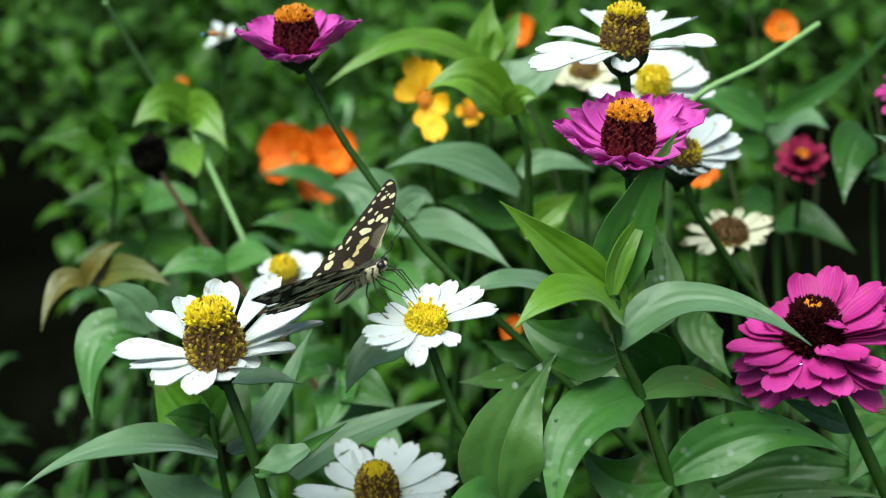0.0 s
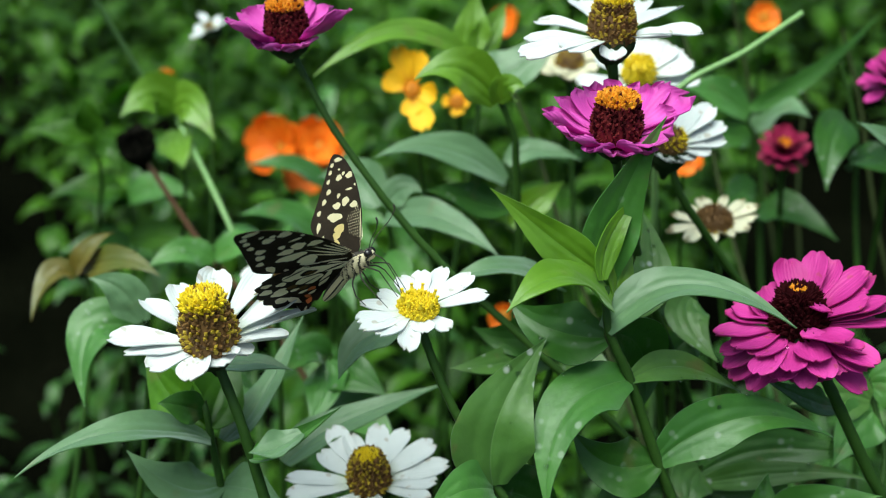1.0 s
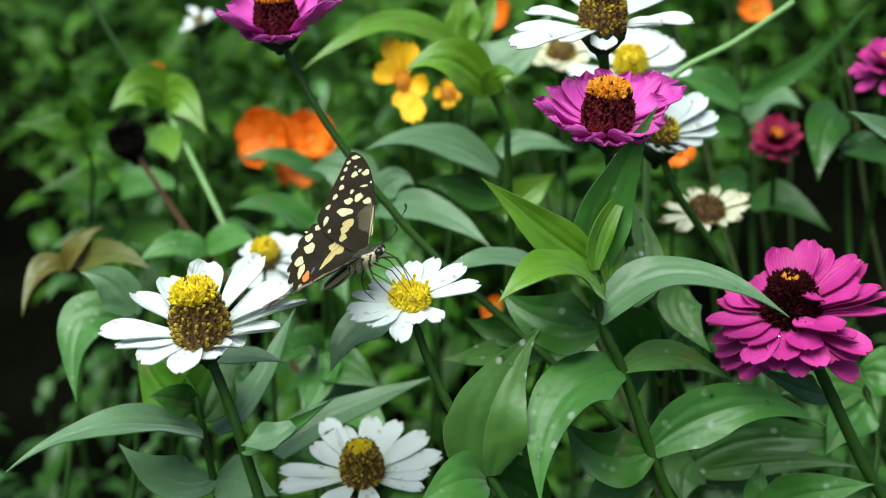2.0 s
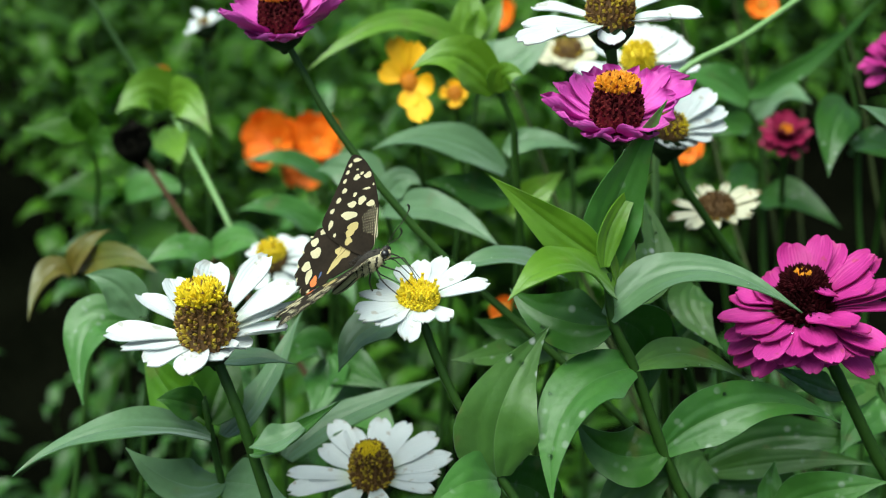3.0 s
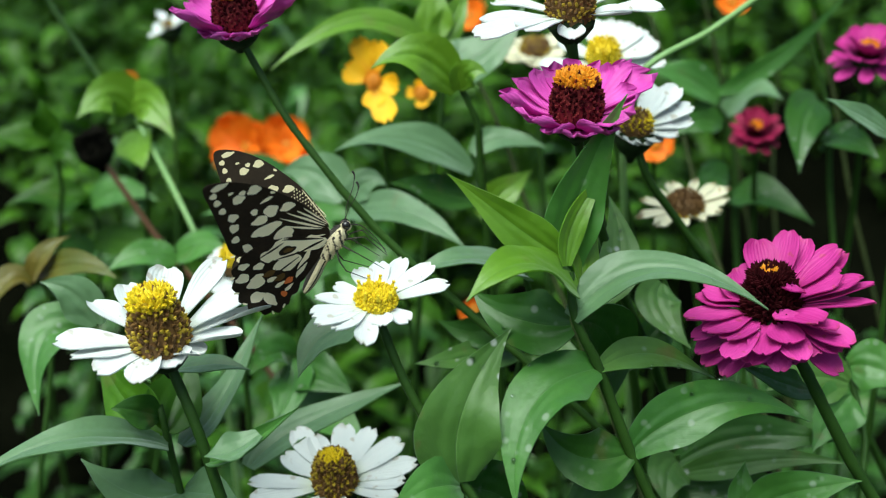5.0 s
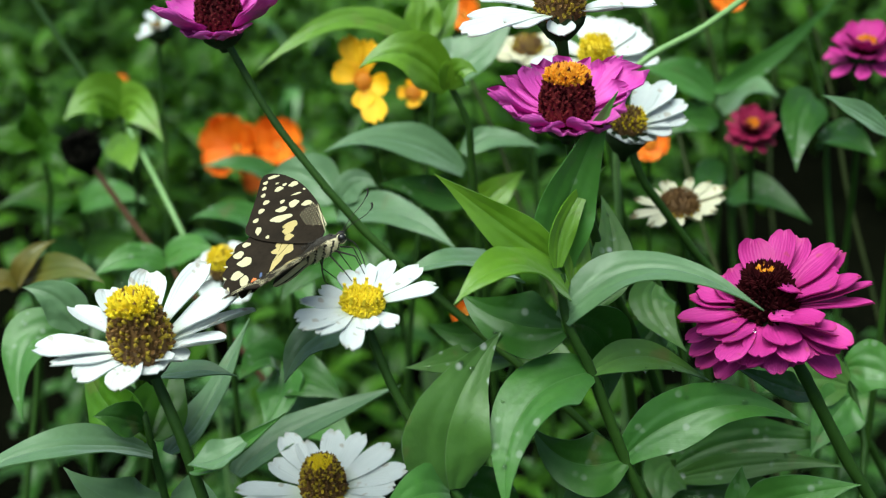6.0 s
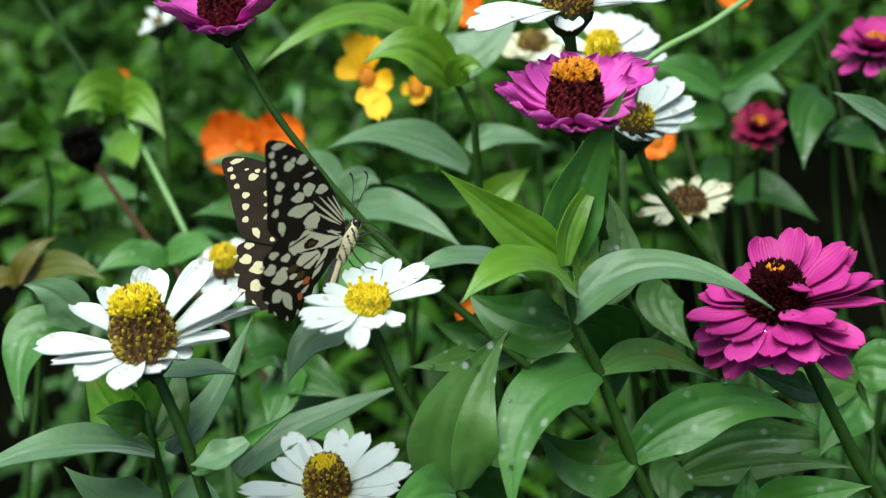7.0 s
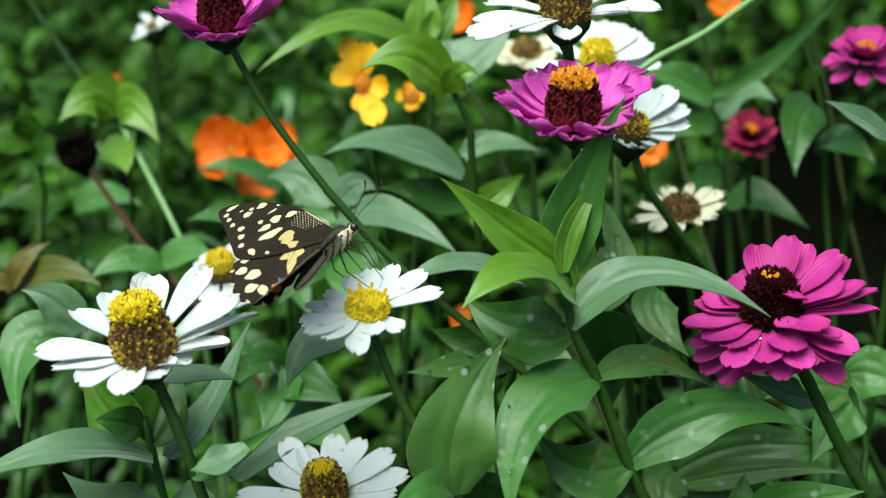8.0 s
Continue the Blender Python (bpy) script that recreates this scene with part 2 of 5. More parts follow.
def leaf(plant, base, bend, tip, width, face=20, lean=0, fold=0.18, material=None, label="", rows=22, cols=25, wave=0.13, broad=0.33, name="leaf"):
    """A pointed zinnia leaf: base, bend and tip steer its middle vein; face: degrees by which its upper side turns from the sky
    towards -y; lean: towards +x; fold: how deep its halves fold up."""
    base, bend, tip = Vector(base), Vector(bend), Vector(tip)
    f, l = radians(face), radians(lean)
    n0 = Vector((math.sin(l), -math.sin(f) * math.cos(l), math.cos(f) * math.cos(l)))
    phase, sway = random.uniform(0, 6), random.uniform(-0.05, 0.05)
    grid, norms = [], []
    for i in range(rows):
        u = i / (rows - 1)
        p = base * (1 - u) ** 2 + bend * 2 * u * (1 - u) + tip * u * u
        way = ((bend - base) * (1 - u) + (tip - bend) * u).normalized()
        side = n0.cross(way).normalized()
        up = way.cross(side).normalized()
        p = p + side * (sway * (tip - base).length * math.sin(math.pi * u) * math.sin(2.5 * u + phase))
        # broadest at about broad, clasping base, drawn out to a point
        v = max(0.0, (u - broad) / (1 - broad))
        w = 0.34 + 0.66 * math.sin(min(u / broad, 1) * math.pi / 2) if u < broad else (1 - v ** 1.5) ** 1.2
        w = max(w, 0.012) * width / 2
        row, rn = [], []
        for j in range(cols):
            s = 2 * j / (cols - 1) - 1
            a = abs(s)
            lift = fold * w * (a ** 1.3) - 0.06 * w * (0.55 * math.exp(-((a - 0.4 - 0.1 * u) / 0.13) ** 2) + math.exp(-(a / 0.1) ** 2)) * (1 - u) ** 0.6
            lift += 0.03 * w * math.sin(24 * (u - 0.22 * a) + phase + (2.1 if s > 0 else 0)) * a * (1.3 - a)
            lift += 0.05 * w * noise.noise(Vector((u * 5 + phase, s * 1.6, phase)))
            lift += wave * w * a * a * math.sin(9 * u + phase + (1.7 if s > 0 else 0))
            row.append(p + side * (s * w * (1 - 0.25 * fold * a) * (1 + (0.035 * noise.noise(Vector((u * 9, s, phase * 3))) if a > 0.9 else 0))) + up * lift)
            rn.append((up - side * s * fold).normalized())
        grid.append(row)
        norms.append(rn)
    bm = bmesh.new()
    sheet(bm, grid, 0.0004, norms)
    return part(name, bm, material or LEAF, plant, label)


def stem(plant, points, r0=0.0022, r1=0.0016, material=None, name="stem", sides=8):
    bm = bmesh.new()
    tube(bm, smooth_line(points, 7), (r0 * 0.66, r1 * 0.66), sides, bumpy=0.05)
    return part(name, bm, material or STEM, plant)


def foot_of(low, above):
    """Where a stem seen to lean at its lowest point meets the soil, bending upright on its way down."""
    low, above = Vector(low), Vector(above)
    d = (low - above).normalized()
    d.z = min(d.z, -0.35)
    knee = low + d * (low.z * 0.3 / -d.z)
    return knee, Vector((knee.x + d.x * 0.06, knee.y + d.y * 0.06, 0.0))


def grown(name, points, r0, r1, label, category, group="", material=None):
    """A plant and its main stem; points: from the lowest seen up to the top."""
    knee, foot = foot_of(points[0], points[1])
    p = thing(name, foot, label, category, group)
    stem(p, [foot, knee, *points], r0, r1, material)
    return p


def axes_of(tilt, toward):
    """The turn that leans the z axis by tilt degrees towards an azimuth."""
    a = radians(toward)
    return Matrix.Rotation(radians(tilt), 3, Vector((-math.sin(a), math.cos(a), 0)))


def petal(parent, centre, turn, az, length, width, rise, material, droop=0.0, cup=0.25, inner=0.2, notch=0.06, label="", twist=0.0, rows=9, cols=7):
    """One ray petal from the flower's centre: az and rise in degrees, lengths in metres, droop bends its tip down."""
    a, e = radians(az), radians(rise)
    out = Vector((math.cos(a), math.sin(a), 0))
    cross = Vector((-math.sin(a), math.cos(a), 0))
    tw = radians(twist)
    grid, norms = [], []
    k = random.uniform(-1, 1)
    for i in range(rows):
        u = i / (rows - 1)
        s = inner + (1 - inner) * u
        # the arc ends at the given rise, so that the tip lies where the chord points
        ang = e + droop * (0.5 - u) * 1.2
        x, z = s * length * math.cos(e), s * length * math.sin(e) + droop * length * 0.42 * s * (1 - s)
        upv = Vector((0, 0, math.cos(ang))) - out * math.sin(ang)
        side = (cross * math.cos(tw * u) + upv * math.sin(tw * u)).normalized()
        up = upv
        w = (0.24 + 0.76 * math.sin(min(u / 0.68, 1) * math.pi / 2) ** 1.2) * (1 if u < 0.68 else math.sqrt(max(1 - ((u - 0.68) / 0.36) ** 2.4, 0.02)))
        w *= width / 2
        row, rn = [], []
        for j in range(cols):
            t = 2 * j / (cols - 1) - 1
            back = notch * length * (max(0, u - 0.75) / 0.25) * (0.5 + 0.5 * math.cos(t * 6.2 + k)) * (1 - 0.4 * abs(t))
            q = out * (x - back) + Vector((0, 0, z)) + side * (t * w) + up * (cup * w * (t * t - 0.3) + 0.05 * w * math.cos(t * 9.4) + 0.08 * w * math.sin(u * 7 + k * 3) * t)
            row.append(centre + turn @ q)
            rn.append(turn @ up)
        grid.append(row)
        norms.append(rn)
    bm = bmesh.new()
    sheet(bm, grid, 0.0004, norms)
    return part("petal", bm, material, parent, label)


def floret(bm, p, n, length, r, mat):
    """A small pointed scale: four-sided, fullest below its middle."""
    s = n.orthogonal().normalized()
    q = n.cross(s)
    four = ((1, 0), (0, 1), (-1, 0), (0, -1))
    low = [bm.verts.new(p + (s * c + q * d) * r * 0.8) for c, d in four]
    top = [bm.verts.new(p + n * length * 0.5 + (s * c + q * d) * r) for c, d in four]
    end = bm.verts.new(p + n * length)
    for i in range(4):
        j = (i + 1) % 4
        bm.faces.new((low[i], low[j], top[j], top[i])).material_index = mat
        bm.faces.new((top[i], top[j], end)).material_index = mat


def disc(parent, centre, turn, radius, height, mats, ring=(0.72, 1.0), count=360, spike=0.0015, top_spike=0.0017, stars=0, flat=0.55, taper=0.12, label=""):
    """The domed heart of a flower: a core set with spiralling florets; mats: core, lower, upper tip colour, blooming ring."""
    bm = bmesh.new()

    def prof(v):
        # radius and height along the dome, v from its foot to its crown
        if v < 0.6:
            return radius * (0.86 + 0.14 * math.sin(v / 0.6 * math.pi)) * (1 - taper * v), height * v / 0.6 * 0.8
        a = (v - 0.6) / 0.4 * math.pi / 2
        return radius * 0.86 * (1 - 0.6 * taper) * math.cos(a) ** flat, height * (0.8 + 0.2 * math.sin(a))

    rings = []
    for i in range(11):
        r, z = prof(i / 10)
        rings.append([bm.verts.new(centre + turn @ Vector((math.cos(k * math.pi / 8) * max(r, 1e-4), math.sin(k * math.pi / 8) * max(r, 1e-4), z - 0.001))) for k in range(16)])
    for i, (a, b) in enumerate(zip(rings, rings[1:])):
        for k in range(16):
            bm.faces.new((a[k], a[(k + 1) % 16], b[(k + 1) % 16], b[k])).material_index = 3 if i / 10 >= ring[0] and ring[1] > 0.9 else 0
    bm.faces.new(rings[-1]).material_index = 3 if ring[1] > 0.9 else 0
    for i in range(count):
        v = ((i + 0.5) / count) ** 0.9
        a = i * 2.39996 + random.uniform(-0.12, 0.12)
        r, z = prof(v)
        r2, z2 = prof(min(v + 0.02, 1))
        tan = Vector((r2 - r, z2 - z))
        nr = Vector((tan.y, -tan.x))
        nr = nr.normalized() if nr.length > 1e-9 else Vector((0, 1))
        nr = (nr + Vector((0, 0.55))).normalized()
        d = Vector((math.cos(a) * nr.x, math.sin(a) * nr.x, nr.y)) + Vector([random.uniform(-0.4, 0.4) for _ in range(3)])
        d.normalize()
        p = Vector((math.cos(a) * r, math.sin(a) * r, z))
        lit = ring[0] <= v <= ring[1]
        size = top_spike if lit else spike
        jit = random.uniform(0.7, 1.25)
        m = 3 if lit and random.random() < 0.92 else (2 if random.random() < 0.4 else 1)
        floret(bm, centre + turn @ (p - d * 0.0005), turn @ d, size * jit, radius * random.uniform(0.06, 0.1), m)
    ob = tagged(part("disc", bm, mats, parent, label), kind="stuff")
    for i in range(stars):
        # open florets standing on the rim of the dome
        a = i * 2 * math.pi / stars + random.uniform(-0.15, 0.15)
        sb = bmesh.new()
        r, z = prof(0.66)
        p = Vector((math.cos(a) * r, math.sin(a) * r, z))
        d = Vector((math.cos(a) * 0.25, math.sin(a) * 0.25, 1)).normalized()
        floret(sb, centre + turn @ p, turn @ d, 0.0024, 0.0008, 0)
        for k in range(5):
            b = k * 2 * math.pi / 5
            e = (d + Vector((math.cos(b), math.sin(b), 0)) * 0.9).normalized()
            floret(sb, centre + turn @ (p + d * 0.002), turn @ e, 0.0009, 0.0004, 0)
        part("open_floret", sb, FLORET_YELLOW, ob)
    return ob


def calyx(plant, centre, turn, radius, depth, material=None):
    """The scaly green cup under a flower head."""
    bm = bmesh.new()
    prof = ((0.16, -depth * 1.25), (0.3, -depth), (0.62, -depth * 0.8), (0.8, -depth * 0.6), (0.95, -depth * 0.4), (1.0, -depth * 0.2), (0.9, 0.0005), (0.2, 0.001))
    rings = [[bm.verts.new(centre + turn @ Vector((math.cos(k * math.pi / 9) * r * radius * (1.06 if (k + i) % 2 else 0.94), math.sin(k * math.pi / 9) * r * radius * (1.06 if (k + i) % 2 else 0.94), z + (0.1 * depth if (k + i) % 2 else 0)))) for k in range(18)] for i, (r, z) in enumerate(prof)]
    for a, b in zip(rings, rings[1:]):
        for k in range(18):
            bm.faces.new((a[k], a[(k + 1) % 18], b[(k + 1) % 18], b[k]))
    bm.faces.new(rings[0][::-1])
    bm.faces.new(rings[-1])
    return part("calyx", bm, material or CALYX, plant, "dark green scaly calyx")


CONE = (FLORET_BROWN, FLORET_BROWN, FLORET_OLIVE, FLORET_YELLOW)
BRIGHT = (FLORET_OLIVE, FLORET_YELLOW, FLORET_YELLOW, FLORET_YELLOW)
MAROON = (FLORET_MAROON, FLORET_MAROON, FLORET_MAROON, FLORET_ORANGE)
WINE = (FLORET_WINE, FLORET_WINE, FLORET_MAROON, FLORET_ORANGE)


def flower(plant, centre, tilt, toward, petals, width, material, heart, droop=0.15, cup=0.25, inner=0.22, calyx_size=(0.008, 0.009), notch=0.06, petal_label="", wild=1.0):
    """A flower head on a plant. petals: rows of azimuth, length in millimetres and rise; heart: the disc's settings."""
    centre, turn = Vector(centre), axes_of(tilt, toward)
    cup_ob = calyx(plant, centre, turn, *calyx_size)
    for az, mm, rise in petals:
        petal(cup_ob, centre, turn, az + random.uniform(-1, 1), mm / 1000, width * random.uniform(1 - 0.15 * wild, 1 + 0.12 * wild), rise, material, droop + random.uniform(-0.08, 0.08) * wild, cup + random.uniform(-0.12, 0.12) * wild, inner, notch, petal_label, random.uniform(-16, 16) * wild)
    if heart:
        disc(cup_ob, centre, turn, label="", **heart)
    return cup_ob


def ring_of(n, mm, rise, jitter=0.12, start=0.0, lift=6):
    """n petals evenly round, with uneven lengths and rises."""
    return [(start + i * 360 / n + random.uniform(-5, 5), mm * random.uniform(1 - jitter, 1 + jitter), rise + random.uniform(-lift, lift)) for i in range(n)]


# ---- ground ----
bm = bmesh.new()
bmesh.ops.create_grid(bm, x_segments=60, y_segments=60, size=1.0)
for v in bm.verts:
    r = max(abs(v.co.x), abs(v.co.y))
    s = 3.0 if r < 0.6 else 3.0 + (r - 0.6) * 1500
    v.co.x, v.co.y = v.co.x * s, v.co.y * s
    v.co.z = 0.015 * noise.noise(v.co * 6) if r < 0.6 else 0.0
tagged(part("ground", bm, SOIL, None), "damp garden soil under the flower bed, coloured near black for shade", "ground", kind="structure")


def ground_below(p, dx=0.0, dy=0.0):
    return (p[0] + dx, p[1] + dy, 0.0)


ZIN = "zinnia plants of the bed"

# ---- white zinnia with a tall cone ----
c = (-0.0791, 0.3382, 0.6132)
p = grown("zinnia", [(-0.0632, 0.3246, 0.5598), (-0.0702, 0.3305, 0.5879), (-0.0770, 0.3367, 0.6056), c], 0.0032, 0.0026, "white zinnia with tall yellow-brown cone on dark green stem", "flower", ZIN)
flower(p, c, 4, 200, [(182, 34.0, 10), (144, 35.0, 12), (126, 30.0, 22), (96, 33.0, 22), (60, 36.0, 24), (34, 34.0, 14), (20, 36.0, 8), (0, 26.0, 6), (338, 15.0, 0), (304, 14.0, 2), (262, 21.0, 2), (222, 23.0, 6), (198, 28.0, 8)],
       0.0106, WHITE, dict(radius=0.0098, height=0.0198, mats=CONE, count=620, ring=(0.62, 1.0), taper=0.38, spike=0.0019, top_spike=0.0026, flat=0.4), droop=0.3, cup=0.35, notch=0.05, inner=0.2, wild=1.5)
leaf(p, (-0.0662, 0.3257, 0.5779), (-0.0580, 0.3213, 0.5812), (-0.0392, 0.3426, 0.5872), 0.0105, 25, 10, 0.7, LEAF, "curled green leaf holding a water drop", broad=0.3)
leaf(p, (-0.0500, 0.3290, 0.5862), (-0.0575, 0.3225, 0.5832), (-0.0655, 0.3190, 0.5852), 0.0125, 14, 0, 0.35, LEAF_PALE, "cupped leaf tip holding rain water", broad=0.5)
leaf(p, (-0.0683, 0.3766, 0.5368), (-0.0534, 0.3979, 0.5433), (-0.0095, 0.4154, 0.5489), 0.0185, 12, 0, 0.2, LEAF_PALE)
leaf(p, (-0.0869, 0.3630, 0.5572), (-0.0767, 0.3766, 0.5602), (-0.0620, 0.4029, 0.5875), 0.018, 35, -30, 0.15, LEAF_PALE)
leaf(p, (-0.0872, 0.3667, 0.5864), (-0.0739, 0.3603, 0.5940), (-0.0579, 0.3597, 0.5904), 0.012, 8, 0, 0.2, LEAF_PALE)

# ---- white zinnia visited by the butterfly ----
c = (-0.0119, 0.3426, 0.6248)
p = grown("zinnia", [(0.0136, 0.3256, 0.5700), (-0.0015, 0.3336, 0.5970), (-0.0088, 0.3389, 0.6149), c], 0.0026, 0.0021, "small white zinnia with flat yellow heart under the butterfly", "flower", ZIN)
flower(p, c, 8, 330, [(26, 25.0, 8), (50, 27.0, 8), (74, 25.0, 8), (92, 21.0, 8), (114, 18.0, 8), (158, 15.0, 8), (190, 19.0, 8), (216, 23.0, 8), (230, 25.0, 8), (242, 23.0, 8), (266, 23.0, 2), (284, 13.0, 4), (324, 14.0, 2)],
       0.0069, WHITE, dict(radius=0.0068, height=0.0056, mats=BRIGHT, count=300, ring=(0.1, 1.0), spike=0.0012, top_spike=0.0012, stars=9, flat=0.4), droop=0.12, cup=0.2, notch=0.07, calyx_size=(0.0065, 0.009))
leaf(p, (0.0129, 0.3236, 0.5707), (0.0083, 0.3235, 0.5976), (0.0300, 0.3493, 0.6118), 0.0285, 65, 5, 0.18, LEAF_SPOT)
leaf(p, (0.0129, 0.3231, 0.5697), (0.0056, 0.3141, 0.5796), (-0.0078, 0.3045, 0.5739), 0.018, 40, 0, 0.2, LEAF)
leaf(p, (0.0142, 0.3254, 0.5674), (0.0254, 0.3372, 0.5558), (0.0352, 0.3396, 0.5369), 0.022, 45, 0, 0.2, LEAF_DARK)
leaf(p, (-0.0220, 0.3778, 0.5984), (-0.0367, 0.3669, 0.6014), (-0.0422, 0.3594, 0.5874), 0.0185, 25, -10, 0.2, LEAF_PALE)

# ---- double pink zinnia ----
c = (0.1171, 0.3709, 0.6037)
p = grown("zinnia", [(0.1460, 0.3606, 0.5504), (0.1279, 0.3658, 0.5854), c], 0.0034, 0.003, "large double hot pink zinnia with dark maroon cone", "flower", ZIN)
cup_ob = flower(p, c, 8, 170, [(90, 26.3, 44), (60, 29.2, 44), (48, 28.9, 36), (15, 30.7, 34), (14, 31.3, 28), (351, 26.2, 30), (353, 31.1, 20), (340, 33.1, 8), (351, 33.7, 14), (311, 30.3, -6), (307, 27.8, -12), (295, 24.1, -14), (264, 24.3, -24), (251, 26.0, -2), (232, 30.8, -2), (239, 24.9, -14), (208, 27.3, 6), (192, 30.5, 10), (169, 25.9, 16), (163, 24.2, 22), (139, 19.3, 34), (123, 19.4, 38), (197, 29.5, -14), (202, 29.7, -22), (218, 28.2, -28)]
                + [(311, 29.9, -30), (193, 28.9, -4), (272, 22.9, 2), (278, 26.0, -10), (298, 24.4, 14), (330, 25, -14), (182, 24, 0), (222, 25, 4), (258, 20, -34), (284, 21, -30), (324, 25, -8), (2, 25, 6), (210, 22, -36), (150, 19, 22)],
                0.0108, PINK, dict(radius=0.0096, height=0.0152, mats=MAROON, count=620, ring=(0.93, 0.99), spike=0.0034, top_spike=0.0026, taper=0.5), droop=0.2, cup=0.22, inner=0.3, notch=0.05, calyx_size=(0.0095, 0.012), wild=1.5)
# a few small petals curl out of the cone itself
chance = random.getstate()
for foot, az, mm, rise in (((0.1262, 0.3600, 0.6075), 190, 12.0, 6), ((0.1258, 0.3648, 0.6140), 185, 9.0, 20), ((0.1235, 0.3600, 0.6060), 318, 13.0, 10)):
    petal(cup_ob, Vector(foot), axes_of(0, 0), az, mm / 1000, 0.007, rise, PINK, 0.3, 0.4, 0.05, 0.03)
random.setstate(chance)
leaf(p, (0.1340, 0.3751, 0.5695), (0.1254, 0.3662, 0.5755), (0.1059, 0.3695, 0.5849), 0.012, 30, 0, 0.2, LEAF_DARK)

# ---- cupped magenta zinnia ----
c = (0.0519, 0.3809, 0.6684)
p = grown("zinnia", [(0.0653, 0.4019, 0.6103), (0.0554, 0.3922, 0.6480), c], 0.003, 0.0024, "magenta zinnia with upturned petals and orange-topped maroon cone", "flower", ZIN)
flower(p, c, 3, 280, [(182, 27.0, 24), (146, 26.0, 24), (120, 27.0, 24), (100, 29.0, 24), (66, 29.0, 24), (50, 32.0, 24), (26, 31.0, 24), (14, 23.0, 24), (318, 24.0, 22), (296, 19.0, 14), (268, 17.0, 10), (238, 18.0, 12), (214, 20.0, 18), (198, 24.0, 22)],
       0.0136, MAGENTA, dict(radius=0.0084, height=0.0172, mats=WINE, count=700, ring=(0.66, 1.0), top_spike=0.0021), droop=-0.3, cup=0.45, inner=0.25, notch=0.2, calyx_size=(0.0075, 0.006), wild=1.6)


# ---- light magenta zinnia on a long bare stem ----
c = (-0.0662, 0.4356, 0.6854)
p = grown("zinnia", [(-0.0192, 0.4169, 0.6151), (-0.0305, 0.4198, 0.6291), (-0.0489, 0.4265, 0.6539), (-0.0598, 0.4321, 0.6731), c], 0.0026, 0.002, "magenta zinnia on a long leaning bare stem", "flower", ZIN)
flower(p, c, 3, 260, [(230, 30.0, 30), (164, 22.0, 30), (130, 22.0, 30), (104, 23.0, 30), (74, 22.0, 30), (32, 22.0, 30), (334, 33.0, 30), (332, 26.0, 28), (300, 19.0, 16), (272, 16.0, 12), (246, 18.0, 14), (216, 19.0, 24)],
       0.014, MAGENTA, dict(radius=0.0082, height=0.0168, mats=WINE, count=640, ring=(0.66, 1.0), top_spike=0.0021), droop=-0.25, cup=0.4, inner=0.25, notch=0.14, calyx_size=(0.0075, 0.006))

# ---- tall white zinnia ----
c = (0.0522, 0.4198, 0.6915)
p = grown("zinnia", [(0.0603, 0.4248, 0.6341), (0.0535, 0.4175, 0.6760), c], 0.0032, 0.0027, "tall white zinnia with drooping petals and olive cone", "flower", ZIN)
flower(p, c, 2, 90, [(228, 47.0, 4), (196, 32.0, 4), (144, 33.0, 4), (102, 49.0, 4), (88, 49.0, 4), (72, 49.0, 4), (52, 46.0, 4), (4, 32.0, 4), (348, 21.0, 8), (268, 15.0, -12), (238, 32.0, 6)],
       0.0112, WHITE, dict(radius=0.0085, height=0.0155, mats=CONE, count=560, ring=(0.7, 1.0), taper=0.3, spike=0.0019, top_spike=0.0022), droop=0.3, cup=0.3, notch=0.05)

# ---- white zinnia behind it ----
c = (0.0721, 0.5108, 0.6464)
p = grown("zinnia", [(0.0853, 0.5069, 0.5706), c], 0.003, 0.0024, "white zinnia with yellow dome behind a magenta one", "flower", ZIN)
flower(p, c, 18, 265, [(340, 27.0, 8), (356, 25.0, 20), (44, 23.0, 20), (70, 23.0, 20), (100, 23.0, 20), (158, 22.0, 20), (192, 29.0, 8), (204, 22.0, 4), (320, 20.0, 0), (24, 24.0, 16)], 0.0112, WHITE,
       dict(radius=0.0075, height=0.011, mats=BRIGHT, count=160, ring=(0.3, 1.0)), droop=0.1)

# ---- half-withered white zinnia ----
c = (0.0796, 0.4555, 0.6362)
p = grown("zinnia", [(0.1062, 0.4543, 0.5857), (0.0856, 0.4520, 0.6173), c], 0.0028, 0.0024, "white zinnia with few remaining petals on a dark calyx", "flower", ZIN)
flower(p, c, 10, 300, [(28, 27.0, 14), (46, 28.0, 24), (62, 24.0, 26), (14, 24.0, 8), (352, 17.0, 4), (326, 12.0, 0), (298, 10.0, -4), (268, 9.0, -4), (236, 8.0, 0)], 0.0105, WHITE,
       dict(radius=0.0068, height=0.0085, mats=CONE, count=160, ring=(0.3, 0.8)), droop=0.15, calyx_size=(0.0082, 0.011))

# ---- faded cream zinnia ----
c = (0.1065, 0.4897, 0.5866)
p = grown("zinnia", [(0.1161, 0.4899, 0.5325), c], 0.0026, 0.0022, "faded cream zinnia with browned heart", "flower", ZIN)
flower(p, c, 14, 270, [(206, 26.0, 12), (174, 20.0, 12), (140, 17.0, 12), (108, 17.0, 12), (66, 19.0, 12), (40, 21.0, 12), (22, 23.0, 12), (6, 20.0, 12), (334, 17.0, 12), (296, 14.0, 12), (254, 17.0, 12), (228, 24.0, 12)], 0.0064, CREAM,
       dict(radius=0.0085, height=0.007, mats=(FLORET_BROWN, FLORET_BROWN, FLORET_BROWN, FLORET_OLIVE), count=160, ring=(0.1, 0.3)), droop=0.1, notch=0.22, wild=2.0)

